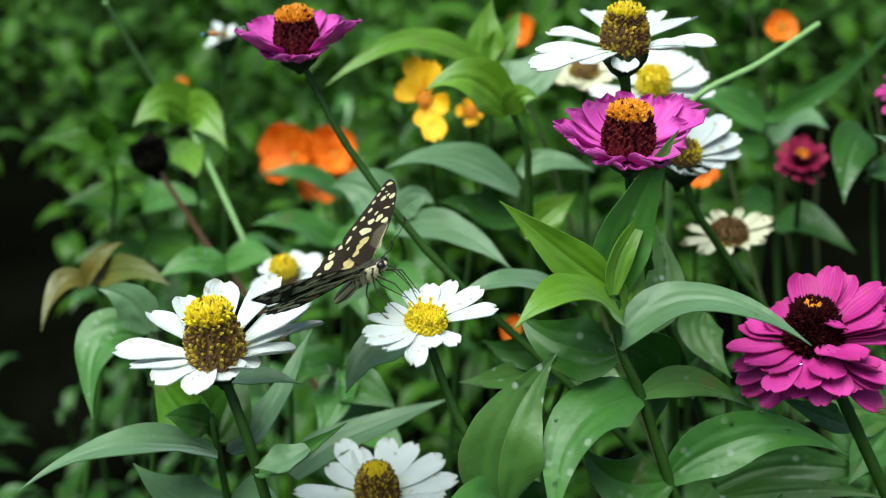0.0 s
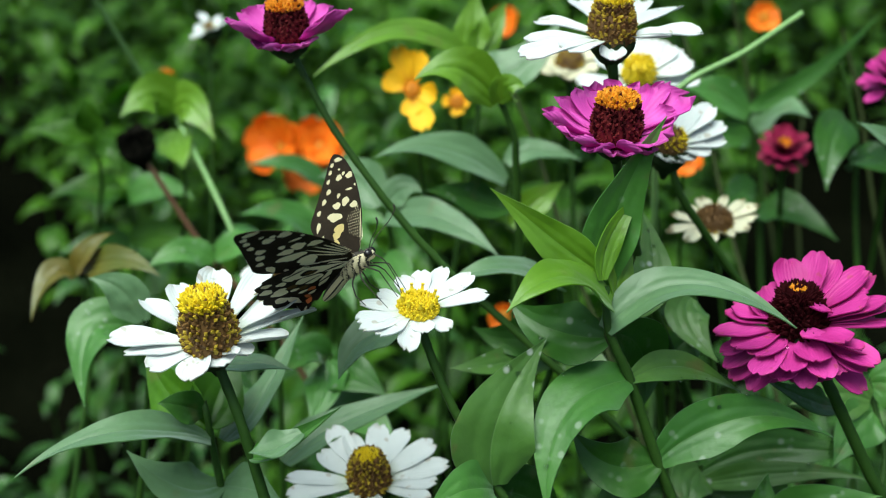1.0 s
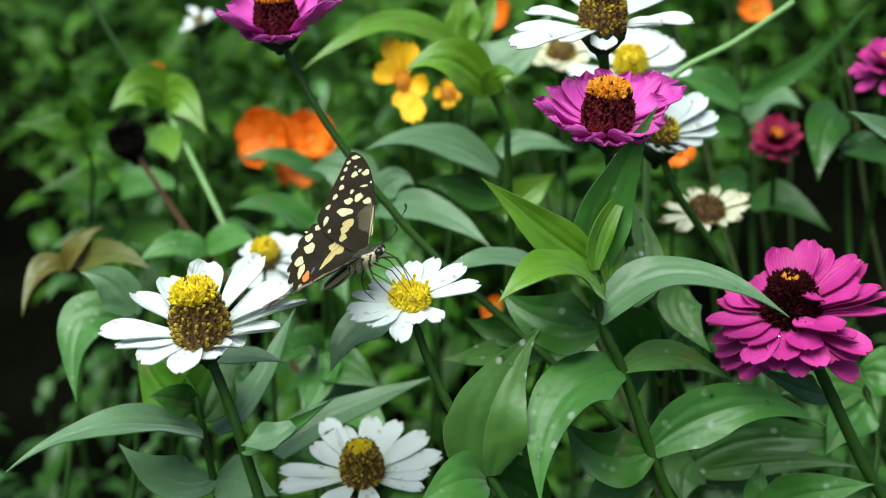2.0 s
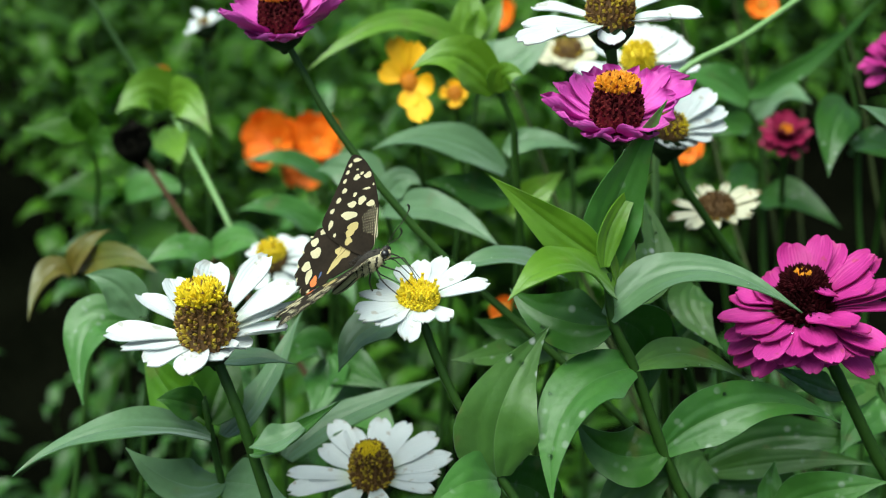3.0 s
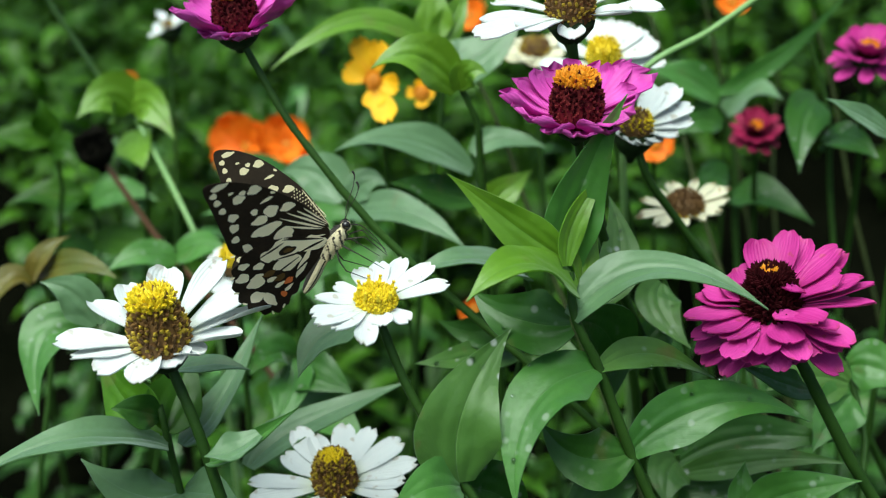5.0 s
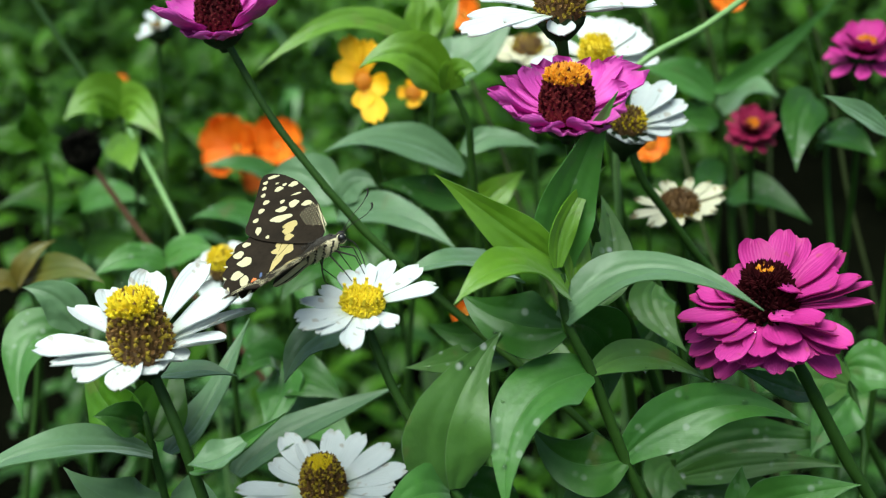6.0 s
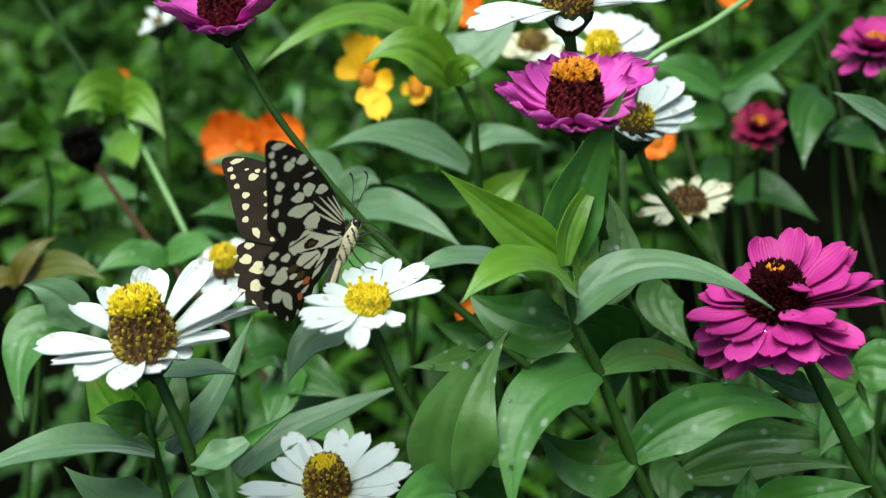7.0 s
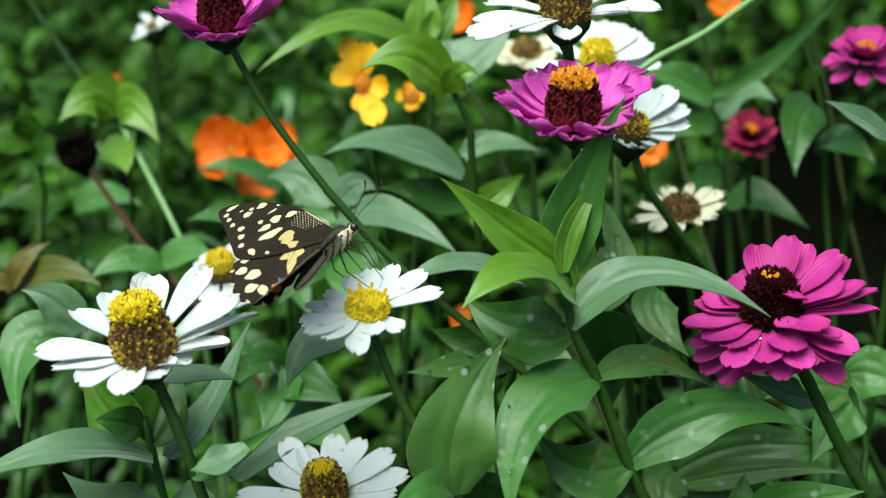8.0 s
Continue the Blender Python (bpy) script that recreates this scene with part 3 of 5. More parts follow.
# ---- low white zinnia ----
c = (-0.0344, 0.3670, 0.5350)
p = grown("zinnia", [(-0.0276, 0.3707, 0.4749), c], 0.0028, 0.0024, "white zinnia with browned cone low among the leaves", "flower", ZIN)
flower(p, c, 6, 260, [(126, 31.0, 14), (114, 25.0, 14), (88, 28.0, 14), (64, 28.0, 14), (36, 30.0, 12), (14, 31.0, 8), (358, 26.0, 8), (338, 26.0, 8), (286, 21.0, 8), (238, 24.0, 8), (200, 32.0, 8), (182, 32.0, 8), (150, 25.0, 12)], 0.0088, WHITE,
       dict(radius=0.0084, height=0.0155, mats=CONE, count=560, ring=(0.86, 1.0), taper=0.35, spike=0.0019, top_spike=0.0022), droop=0.2, cup=0.25)

# ---- small white zinnia behind the tall cone ----
c = (-0.0905, 0.4815, 0.5660)
p = grown("zinnia", [(-0.0927, 0.4778, 0.4963), c], 0.0024, 0.002, "small white zinnia with yellow cone half hidden behind another", "flower", ZIN)
flower(p, c, 8, 270, [(0, 21, 12), (28, 20, 18), (334, 21, 2), (304, 19, -18), (62, 16, 20), (150, 14, 14), (196, 16, -8), (240, 15, -22)], 0.0105, WHITE, dict(radius=0.0068, height=0.011, mats=CONE, count=160, ring=(0.4, 1.0)), droop=0.25, calyx_size=(0.006, 0.007))

# ---- pale seed-setting zinnia behind ----
c = (0.0461, 0.6085, 0.6212)
p = grown("zinnia", [(0.0496, 0.5929, 0.5460), c], 0.0026, 0.0022, "fading greenish white zinnia among the leaves", "flower", ZIN)
flower(p, c, 10, 270, ring_of(12, 17, 8), 0.01, CREAM, dict(radius=0.008, height=0.008, mats=CONE, count=120, ring=(0.1, 0.2)), droop=0.15)

# ---- small white flower far back ----
c = (-0.1691, 0.7007, 0.6140)
p = grown("zinnia", [(-0.1721, 0.6872, 0.5438), c], 0.0024, 0.002, "small white flower far back in the bed", "flower", ZIN)
flower(p, c, 20, 260, ring_of(6, 13, 22, 0.3, 0, 14), 0.009, WHITE, dict(radius=0.0032, height=0.005, mats=CONE, count=60, ring=(0.2, 0.6)), droop=0.15, wild=2.0)

# ---- pink and crimson zinnias at the back ----
for place, tilt, mm, mat, label in (((0.2015, 0.5670, 0.6268), 12, 18, PINK, "bright pink zinnia at the back of the bed"), ((0.1599, 0.6005, 0.5773), 18, 14, RED, "crimson zinnia in the shade of leaves")):
    p = thing("zinnia", ground_below(place, 0.01, 0.05), label, "flower", ZIN)
    stem(p, [ground_below(place, 0.01, 0.05), (place[0] + 0.012, place[1] + 0.03, place[2] - 0.15), place], 0.0028, 0.0022)
    flower(p, place, tilt, 260, ring_of(9, mm, 50) + ring_of(11, mm, 20) + ring_of(10, mm, -10), mm * 0.00042, mat, dict(radius=mm * 0.00028, height=mm * 0.0005, mats=MAROON, count=150, ring=(0.6, 1.0)), inner=0.3)

# ---- cosmos: broad orange and yellow petals ----
COSMOS = "cosmos flowers behind the bed"


def cosmos(c, tilt, toward, petals, width, mat, label):
    p = thing("cosmos", ground_below(c, 0.02, 0.06), label, "flower", COSMOS)
    stem(p, [ground_below(c, 0.02, 0.06), (c[0] + 0.01, c[1] + 0.03, c[2] - 0.2), c], 0.0022, 0.0016)
    flower(p, c, tilt, toward, petals, width, mat, dict(radius=0.0042, height=0.004, mats=(FLORET_OLIVE, FLORET_BROWN, FLORET_ORANGE, FLORET_ORANGE), count=60, ring=(0.2, 1.0)), droop=0.1, cup=0.3, inner=0.15, calyx_size=(0.004, 0.006), notch=0.1)
    return p


cosmos((-0.1353, 0.7217, 0.5288), 55, 250, ring_of(8, 24, 35), 0.023, ORANGE, "deep orange cosmos with broad overlapping petals")
cosmos((-0.1140, 0.7420, 0.5212), 50, 280, ring_of(8, 21, 35), 0.021, ORANGE, "deep orange cosmos facing the path")
cosmos((-0.1215, 0.7287, 0.5073), 60, 270, ring_of(7, 15, 20), 0.016, ORANGE, "small orange cosmos hanging low")
cosmos((-0.0323, 0.5592, 0.6247), 62, 262, [(104, 23.0, 14), (76, 20.0, 14), (152, 16.0, 14), (268, 14.0, 14), (288, 23.0, 14), (342, 14.0, 14)], 0.0118, YELLOW, "golden yellow cosmos half behind a leaf")
cosmos((-0.0137, 0.6150, 0.5989), 60, 270, ring_of(4, 8, 14), 0.007, YELLOW, "golden yellow cosmos mostly hidden by a leaf")
cosmos((0.1065, 0.5905, 0.5769), 60, 270, ring_of(8, 10, 20), 0.011, ORANGE, "orange cosmos bloom behind a white flower")
cosmos((0.1723, 0.7465, 0.6081), 55, 270, ring_of(8, 11, 20), 0.011, ORANGE, "orange cosmos bloom far back")
cosmos((0.0082, 0.8613, 0.5713), 55, 250, ring_of(8, 14, 25), 0.013, ORANGE, "orange cosmos bloom far back between leaves")
cosmos((-0.2565, 0.8746, 0.5269), 55, 270, ring_of(7, 6, 20), 0.007, ORANGE, "tiny orange cosmos bud far back")
cosmos((0.0134, 0.5291, 0.5146), 55, 270, ring_of(7, 8, 20), 0.008, ORANGE, "orange cosmos bloom low in the shade")

p = grown("zinnia", [(-0.0950, 0.6600, 0.4700), (-0.0960, 0.6620, 0.5270)], 0.0024, 0.0016, "shaded zinnia shoot before the orange cosmos", "plant", ZIN)
leaf(p, (-0.0960, 0.6620, 0.5270), (-0.1150, 0.6560, 0.5540), (-0.1420, 0.6480, 0.5470), 0.017, 25, -5, 0.15, LEAF)
leaf(p, (-0.0955, 0.6610, 0.5000), (-0.0750, 0.6560, 0.5200), (-0.0560, 0.6450, 0.5080), 0.019, 35, 5, 0.15, LEAF)

# ---- dead flower head ----
c = (-0.1845, 0.5880, 0.5828)
p = grown("seed_head", [(-0.1592, 0.5827, 0.5356), (-0.1735, 0.5846, 0.5635), c], 0.0028, 0.0022, "blackened dead zinnia head on a reddish stem", "flower", ZIN, STEM_RED)
turn = axes_of(10, 180)
BLACKENED = plain("blackened_husk", (0.003, 0.003, 0.002), (0.009, 0.008, 0.005), 0.9, 500, 0.5, spec=0.05)
cup_ob = calyx(p, Vector(c), turn, 0.0098, 0.0115, BLACKENED)
disc(cup_ob, Vector(c), turn, 0.0088, 0.0075, (BLACKENED,) * 4, count=150, spike=0.004)
for az, mm, rise in ring_of(9, 12, 50):
    petal(cup_ob, Vector(c), turn, az, mm / 1000, 0.005, rise, BLACKENED, 0.3, 0.4, 0.4)

# ---- main leafy zinnia, not yet in flower ----
top = (0.0499, 0.3536, 0.6150)
n1, n2 = (0.0581, 0.3508, 0.5951), (0.0688, 0.3471, 0.5641)
p = grown("zinnia", [n2, n1, (0.0531, 0.3516, 0.6062), top, (0.0490, 0.3583, 0.6267)], 0.0033, 0.002, "leafy zinnia shoot with bright young top leaves", "plant", ZIN)
leaf(p, (0.0484, 0.3598, 0.6297), (0.0328, 0.3613, 0.6417), (0.0108, 0.3658, 0.6582), 0.0155, 50, -30, 0.2, LEAF_YOUNG, "bright young leaf")
leaf(p, (0.0497, 0.3628, 0.6243), (0.0440, 0.3690, 0.6515), (0.0666, 0.3700, 0.6815), 0.0200, 70, 10, 0.3, LEAF, "upright leaf showing its underside")
leaf(p, (0.0476, 0.3564, 0.6298), (0.0472, 0.3620, 0.6453), (0.0638, 0.3742, 0.6556), 0.0095, 60, 25, 0.3, LEAF_YOUNG, "bright young leaf")
leaf(p, (0.0529, 0.3595, 0.6218), (0.0550, 0.3682, 0.6341), (0.0568, 0.3851, 0.6448), 0.0125, 80, 30, 0.2, LEAF_YOUNG, "bright young leaf")
leaf(p, (0.0596, 0.3801, 0.6015), (0.0722, 0.3943, 0.6165), (0.0669, 0.4206, 0.6248), 0.0165, 55, 10, 0.15, LEAF_SPOT, "pale leaf dotted with water drops")
leaf(p, (0.0510, 0.3546, 0.6214), (0.0338, 0.3430, 0.6496), (0.0169, 0.3261, 0.6345), 0.0205, 20, -10, 0.15, LEAF_YOUNG, "arching young leaf lit from above")
leaf(p, (0.0493, 0.3525, 0.6131), (0.0743, 0.3624, 0.6419), (0.1090, 0.3447, 0.6196), 0.0175, 15, 12, 0.16, LEAF_PALE, "long arching leaf")
leaf(p, (0.0491, 0.3532, 0.6101), (0.0309, 0.3481, 0.6093), (0.0172, 0.3629, 0.6184), 0.0235, 45, -10, 0.3, LEAF_DARK)
leaf(p, (0.0534, 0.3601, 0.6075), (0.0708, 0.3733, 0.5975), (0.0644, 0.3618, 0.5759), 0.022, 70, 10, 0.15, LEAF_DARK)
leaf(p, n1, (0.0296, 0.3354, 0.6066), (0.0305, 0.3107, 0.5693), 0.0235, 38, -18, 0.15, LEAF, "drooping leaf")
leaf(p, n1, (0.0771, 0.3624, 0.5973), (0.0990, 0.3666, 0.5803), 0.0125, 30, 10, 0.2, LEAF_SPOT)
leaf(p, n2, (0.0498, 0.3372, 0.5632), (0.0390, 0.3445, 0.5790), 0.022, 50, -10, 0.25, LEAF_DARK)
leaf(p, n2, (0.0895, 0.3558, 0.5936), (0.1288, 0.3532, 0.5715), 0.0205, 42, 12, 0.25, LEAF)
leaf(p, (0.0715, 0.3497, 0.5513), (0.0549, 0.3487, 0.5519), (0.0450, 0.3375, 0.5313), 0.02, 50, -10, 0.2, LEAF_DARK)

# ---- leafy shoot beside the tall cone ----
top = (-0.0903, 0.3578, 0.5695)
p = grown("zinnia", [(-0.0880, 0.3555, 0.5425), top, (-0.0919, 0.3609, 0.5759)], 0.0026, 0.0018, "leafy zinnia shoot with long drooping lower leaves", "plant", ZIN)
leaf(p, (-0.0893, 0.3547, 0.5632), (-0.1145, 0.3438, 0.5897), (-0.1441, 0.3168, 0.5744), 0.0165, 15, -12, 0.2, LEAF_PALE, "long drooping leaf")
leaf(p, (-0.0880, 0.3555, 0.5425), (-0.1005, 0.3440, 0.5440), (-0.1192, 0.3511, 0.5607), 0.0215, 18, -10, 0.2, LEAF_PALE)
leaf(p, (-0.0869, 0.3556, 0.5425), (-0.0764, 0.3472, 0.5467), (-0.0604, 0.3384, 0.5490), 0.018, 40, 10, 0.2, LEAF_PALE)
leaf(p, (-0.0907, 0.3569, 0.5678), (-0.1093, 0.3692, 0.5726), (-0.1218, 0.3930, 0.5771), 0.022, 60, -10, 0.2, LEAF_BACK)
leaf(p, (-0.0903, 0.3569, 0.5678), (-0.0868, 0.3705, 0.5718), (-0.0871, 0.3875, 0.5831), 0.022, 70, 10, 0.2, LEAF_BACK)
leaf(p, (-0.0919, 0.3591, 0.5723), (-0.0974, 0.3522, 0.5817), (-0.1052, 0.3513, 0.5811), 0.013, 50, 10, 0.2, LEAF_DARK)

# ---- other shoots: a stem, and leaves that leave it where they are seen ----


def shoot(foot, top, label, leaves, r=0.0022, mat=None, name="zinnia", category="plant", group=ZIN):
    foot, top = Vector(foot), Vector(top)
    mid = foot.lerp(top, 0.5) + Vector((0.004, 0.0, 0.0))
    p = grown(name, [foot, mid, top], r * 1.15, r * 0.75, label, category, group, mat)
    for lf in leaves:
        b = Vector(lf[0])
        # a short stalk back to the stem where the blade starts off it
        if (top - foot).length > 1e-4:
            u = max(0.0, min(1.0, (b - foot).dot(top - foot) / (top - foot).length_squared))
            q = foot.lerp(top, u)
            if (q - b).length > 0.004:
                stem(p, [q + Vector((0.004, 0, 0)) * (4 * u * (1 - u)), b.lerp(q, 0.5), b], 0.0012, 0.0009, mat, "leaf_stalk", 6)
        leaf(p, *lf)
    return p


shoot((0.0338, 0.4247, 0.5495), (0.0358, 0.4293, 0.5913), "zinnia shoot with broad pale leaves behind the young one", [
    ((0.0367, 0.4229, 0.5897), (0.0202, 0.4110, 0.6130), (-0.0071, 0.4035, 0.6023), 0.0215, 8, -8, 0.15, LEAF_PALE),
    ((0.0357, 0.4202, 0.5735), (0.0201, 0.4109, 0.5687), (0.0025, 0.4139, 0.5772), 0.02, 45, -10, 0.2, LEAF_DARK),
    ((0.0347, 0.4183, 0.5589), (0.0136, 0.4000, 0.5704), (-0.0055, 0.3932, 0.5709), 0.0145, 30, 0, 0.1, LEAF_SPOT),
    ((0.0358, 0.4179, 0.5579), (0.0486, 0.4116, 0.5657), (0.0587, 0.3987, 0.5611), 0.02, 40, 0, 0.1, LEAF_SPOT)])
shoot((0.0192, 0.5214, 0.5428), (0.0141, 0.5320, 0.5975), "zinnia shoot with long greyish green leaves", [
    ((0.0141, 0.5284, 0.5904), (-0.0154, 0.5240, 0.6193), (-0.0459, 0.5059, 0.6106), 0.0215, 30, -8, 0.18, LEAF_PALE),
    ((0.0158, 0.5270, 0.5764), (-0.0057, 0.5190, 0.5860), (-0.0234, 0.5100, 0.5930), 0.018, 45, 0, 0.2, LEAF_DARK),
    ((0.0141, 0.5320, 0.5975), (0.0289, 0.5431, 0.6059), (0.0503, 0.5398, 0.5962), 0.0145, 30, 10, 0.2, LEAF_PALE),
    ((0.0166, 0.5234, 0.5691), (0.0288, 0.5302, 0.5807), (0.0426, 0.5439, 0.5835), 0.017, 60, 10, 0.2, LEAF_YOUNG)])
shoot((-0.0440, 0.5076, 0.5473), (-0.0434, 0.5098, 0.5847), "zinnia shoot with broad pointed leaves", [
    ((-0.0421, 0.5073, 0.5795), (-0.0118, 0.4894, 0.5951), (0.0121, 0.4716, 0.5785), 0.019, 35, 10, 0.18, LEAF_PALE),
    ((-0.0453, 0.5143, 0.5827), (-0.0571, 0.5313, 0.5958), (-0.0777, 0.5369, 0.5878), 0.026, 55, 0, 0.15, LEAF_PALE),
    ((-0.0421, 0.5099, 0.5847), (-0.0324, 0.5118, 0.5980), (-0.0242, 0.5093, 0.5919), 0.016, 40, 10, 0.2, LEAF_PALE),
    ((-0.0428, 0.5036, 0.5614), (-0.0329, 0.4829, 0.5634), (-0.0246, 0.4643, 0.5477), 0.02, 60, 10, 0.2, LEAF),
    ((-0.0428, 0.5036, 0.5614), (-0.0546, 0.4928, 0.5641), (-0.0660, 0.4751, 0.5532), 0.02, 50, -10, 0.2, LEAF_DARK)])
shoot((0.0193, 0.4860, 0.6058), (0.0090, 0.4862, 0.6518), "zinnia shoot with cupped bright leaves at its tip", [
    ((0.0108, 0.4831, 0.6454), (-0.0042, 0.4787, 0.6723), (-0.0229, 0.4707, 0.6594), 0.0225, 45, -15, 0.2, LEAF_YOUNG),
    ((0.0108, 0.4831, 0.6454), (0.0138, 0.4838, 0.6574), (0.0226, 0.4819, 0.6525), 0.015, 60, 20, 0.2, LEAF_YOUNG)], 0.0026)
shoot((-0.0017, 0.5727, 0.6025), (-0.0053, 0.5808, 0.6409), "zinnia shoot with long arching leaves", [
    ((-0.0045, 0.5777, 0.6347), (-0.0433, 0.5688, 0.6672), (-0.0777, 0.5397, 0.6376), 0.0155, 40, -10, 0.2, LEAF_YOUNG),
    ((-0.0034, 0.5784, 0.6359), (-0.0066, 0.5858, 0.6509), (-0.0010, 0.5937, 0.6656), 0.02, 75, 0, 0.2, LEAF_YOUNG),
    ((-0.0034, 0.5758, 0.6309), (0.0045, 0.5852, 0.6480), (0.0128, 0.6019, 0.6576), 0.018, 70, 20, 0.2, LEAF_YOUNG),
    ((-0.0012, 0.5721, 0.6234), (0.0210, 0.5651, 0.6282), (0.0407, 0.5898, 0.6517), 0.029, 40, -10, 0.1, LEAF_PALE)])
shoot((0.1595, 0.6285, 0.5111), (0.1463, 0.6453, 0.5901), "tall zinnia stems with grey-green leaves in shade", [
    ((0.1478, 0.6433, 0.5858), (0.1696, 0.6262, 0.5931), (0.2089, 0.6320, 0.6429), 0.012, 60, 10, 0.15, LEAF),
    ((0.1509, 0.6385, 0.5760), (0.1635, 0.6286, 0.5987), (0.1755, 0.6142, 0.5909), 0.022, 35, 10, 0.1, LEAF_PALE),
    ((0.1478, 0.6411, 0.5817), (0.1259, 0.6387, 0.6023), (0.1074, 0.6363, 0.6003), 0.022, 40, -10, 0.2, LEAF),
    ((0.1493, 0.6355, 0.5704), (0.1319, 0.6279, 0.5801), (0.1165, 0.6200, 0.5670), 0.02, 50, -10, 0.2, LEAF_DARK),
    ((0.1559, 0.6265, 0.5297), (0.1686, 0.6118, 0.5431), (0.1934, 0.5945, 0.5274), 0.024, 40, 10, 0.2, LEAF_DARK),
    ((0.1544, 0.6322, 0.5411), (0.1398, 0.6236, 0.5484), (0.1317, 0.6055, 0.5362), 0.02, 50, 0, 0.2, LEAF_DARK)], 0.003)
shoot((0.1967, 0.5860, 0.5543), (0.1826, 0.5990, 0.6262), "zinnia shoot with hanging dark leaves", [
    ((0.1868, 0.5911, 0.5991), (0.1741, 0.5736, 0.5997), (0.1707, 0.5502, 0.5764), 0.024, 60, 0, 0.15, LEAF_DARK),
    ((0.1910, 0.5856, 0.5766), (0.1963, 0.5711, 0.5914), (0.2095, 0.5550, 0.5799), 0.024, 45, 10, 0.15, LEAF_DARK)], 0.0024)
shoot((0.1880, 0.4662, 0.6076), (0.1801, 0.4678, 0.6340), "zinnia shoot with a pale narrow leaf reaching in", [
    ((0.1812, 0.4648, 0.6279), (0.1672, 0.4648, 0.6412), (0.1529, 0.4606, 0.6460), 0.011, 35, -10, 0.2, LEAF_PALE)])
shoot((0.1026, 0.4162, 0.5225), (0.0873, 0.4279, 0.5918), "zinnia shoot with mildewed pale leaves", [
    ((0.0883, 0.4249, 0.5859), (0.0814, 0.4118, 0.5833), (0.0969, 0.4010, 0.5708), 0.0185, 55, 10, 0.12, LEAF_SPOT),
    ((0.0913, 0.4234, 0.5715), (0.0794, 0.4144, 0.5666), (0.0728, 0.4080, 0.5551), 0.018, 60, -10, 0.2, LEAF_DARK)])
shoot((0.0943, 0.3948, 0.4818), (0.0945, 0.4034, 0.5207), "zinnia shoot with speckled lower leaves", [
    ((0.0944, 0.3998, 0.5137), (0.1209, 0.3897, 0.5339), (0.1538, 0.3804, 0.5328), 0.0115, 45, 5, 0.15, LEAF_SPOT),
    ((0.0945, 0.4024, 0.5187), (0.0869, 0.3918, 0.5212), (0.0882, 0.3819, 0.5126), 0.019, 55, 0, 0.1, LEAF_SPOT),
    ((0.0944, 0.4019, 0.5177), (0.1232, 0.4030, 0.5375), (0.1583, 0.4010, 0.5284), 0.02, 45, 5, 0.15, LEAF_DARK),
    ((0.0944, 0.3973, 0.5086), (0.1231, 0.3920, 0.5160), (0.1508, 0.3807, 0.5117), 0.02, 45, 5, 0.15, LEAF_DARK)])
shoot((0.1183, 0.3613, 0.5007), (0.1130, 0.3645, 0.5298), "zinnia shoot tip low among the leaves", [
    ((0.1130, 0.3626, 0.5262), (0.1110, 0.3663, 0.5336), (0.1131, 0.3709, 0.5423), 0.012, 70, 0, 0.3, LEAF),
    ((0.1136, 0.3617, 0.5243), (0.1279, 0.3611, 0.5429), (0.1487, 0.3534, 0.5467), 0.018, 45, 5, 0.2, LEAF)])
shoot((0.1637, 0.3893, 0.5047), (0.1616, 0.4237, 0.5504), "zinnia shoot with rough leaves under the pink bloom", [
    ((0.1611, 0.4154, 0.5452), (0.1453, 0.4133, 0.5544), (0.1277, 0.4082, 0.5472), 0.022, 50, -10, 0.15, LEAF_SPOT),
    ((0.1622, 0.4135, 0.5412), (0.1540, 0.4068, 0.5404), (0.1423, 0.3900, 0.5312), 0.022, 60, -5, 0.15, LEAF),
    ((0.1627, 0.4228, 0.5483), (0.1717, 0.4158, 0.5554), (0.1848, 0.4116, 0.5452), 0.022, 50, 10, 0.15, LEAF)])
shoot((-0.1380, 0.4185, 0.5192), (-0.1382, 0.4250, 0.5762), "zinnia shoot with dark drooping leaves", [
    ((-0.1371, 0.4220, 0.5700), (-0.1596, 0.4151, 0.5820), (-0.1493, 0.3895, 0.5522), 0.0255, 50, -20, 0.12, LEAF),
    ((-0.1300, 0.4148, 0.5769), (-0.1354, 0.4172, 0.5935), (-0.1502, 0.4168, 0.5950), 0.0185, 45, -10, 0.2, LEAF_PALE),
    ((-0.1382, 0.4231, 0.5503), (-0.1222, 0.4197, 0.5633), (-0.1103, 0.4057, 0.5561), 0.022, 45, 10, 0.2, LEAF_DARK)])
shoot((-0.1876, 0.4880, 0.5087), (-0.1890, 0.5027, 0.5597), "zinnia shoot with browned young leaves", [
    ((-0.1918, 0.4989, 0.5526), (-0.1852, 0.4964, 0.5689), (-0.1737, 0.5091, 0.5700), 0.013, 45, -10, 0.3, LEAF_BROWN),
    ((-0.1918, 0.4989, 0.5526), (-0.2037, 0.4917, 0.5625), (-0.2044, 0.4703, 0.5426), 0.0155, 50, -20, 0.3, LEAF_BROWN),
    ((-0.1885, 0.5003, 0.5549), (-0.1694, 0.4962, 0.5660), (-0.1453, 0.4839, 0.5604), 0.017, 40, 10, 0.2, LEAF_BROWN)])
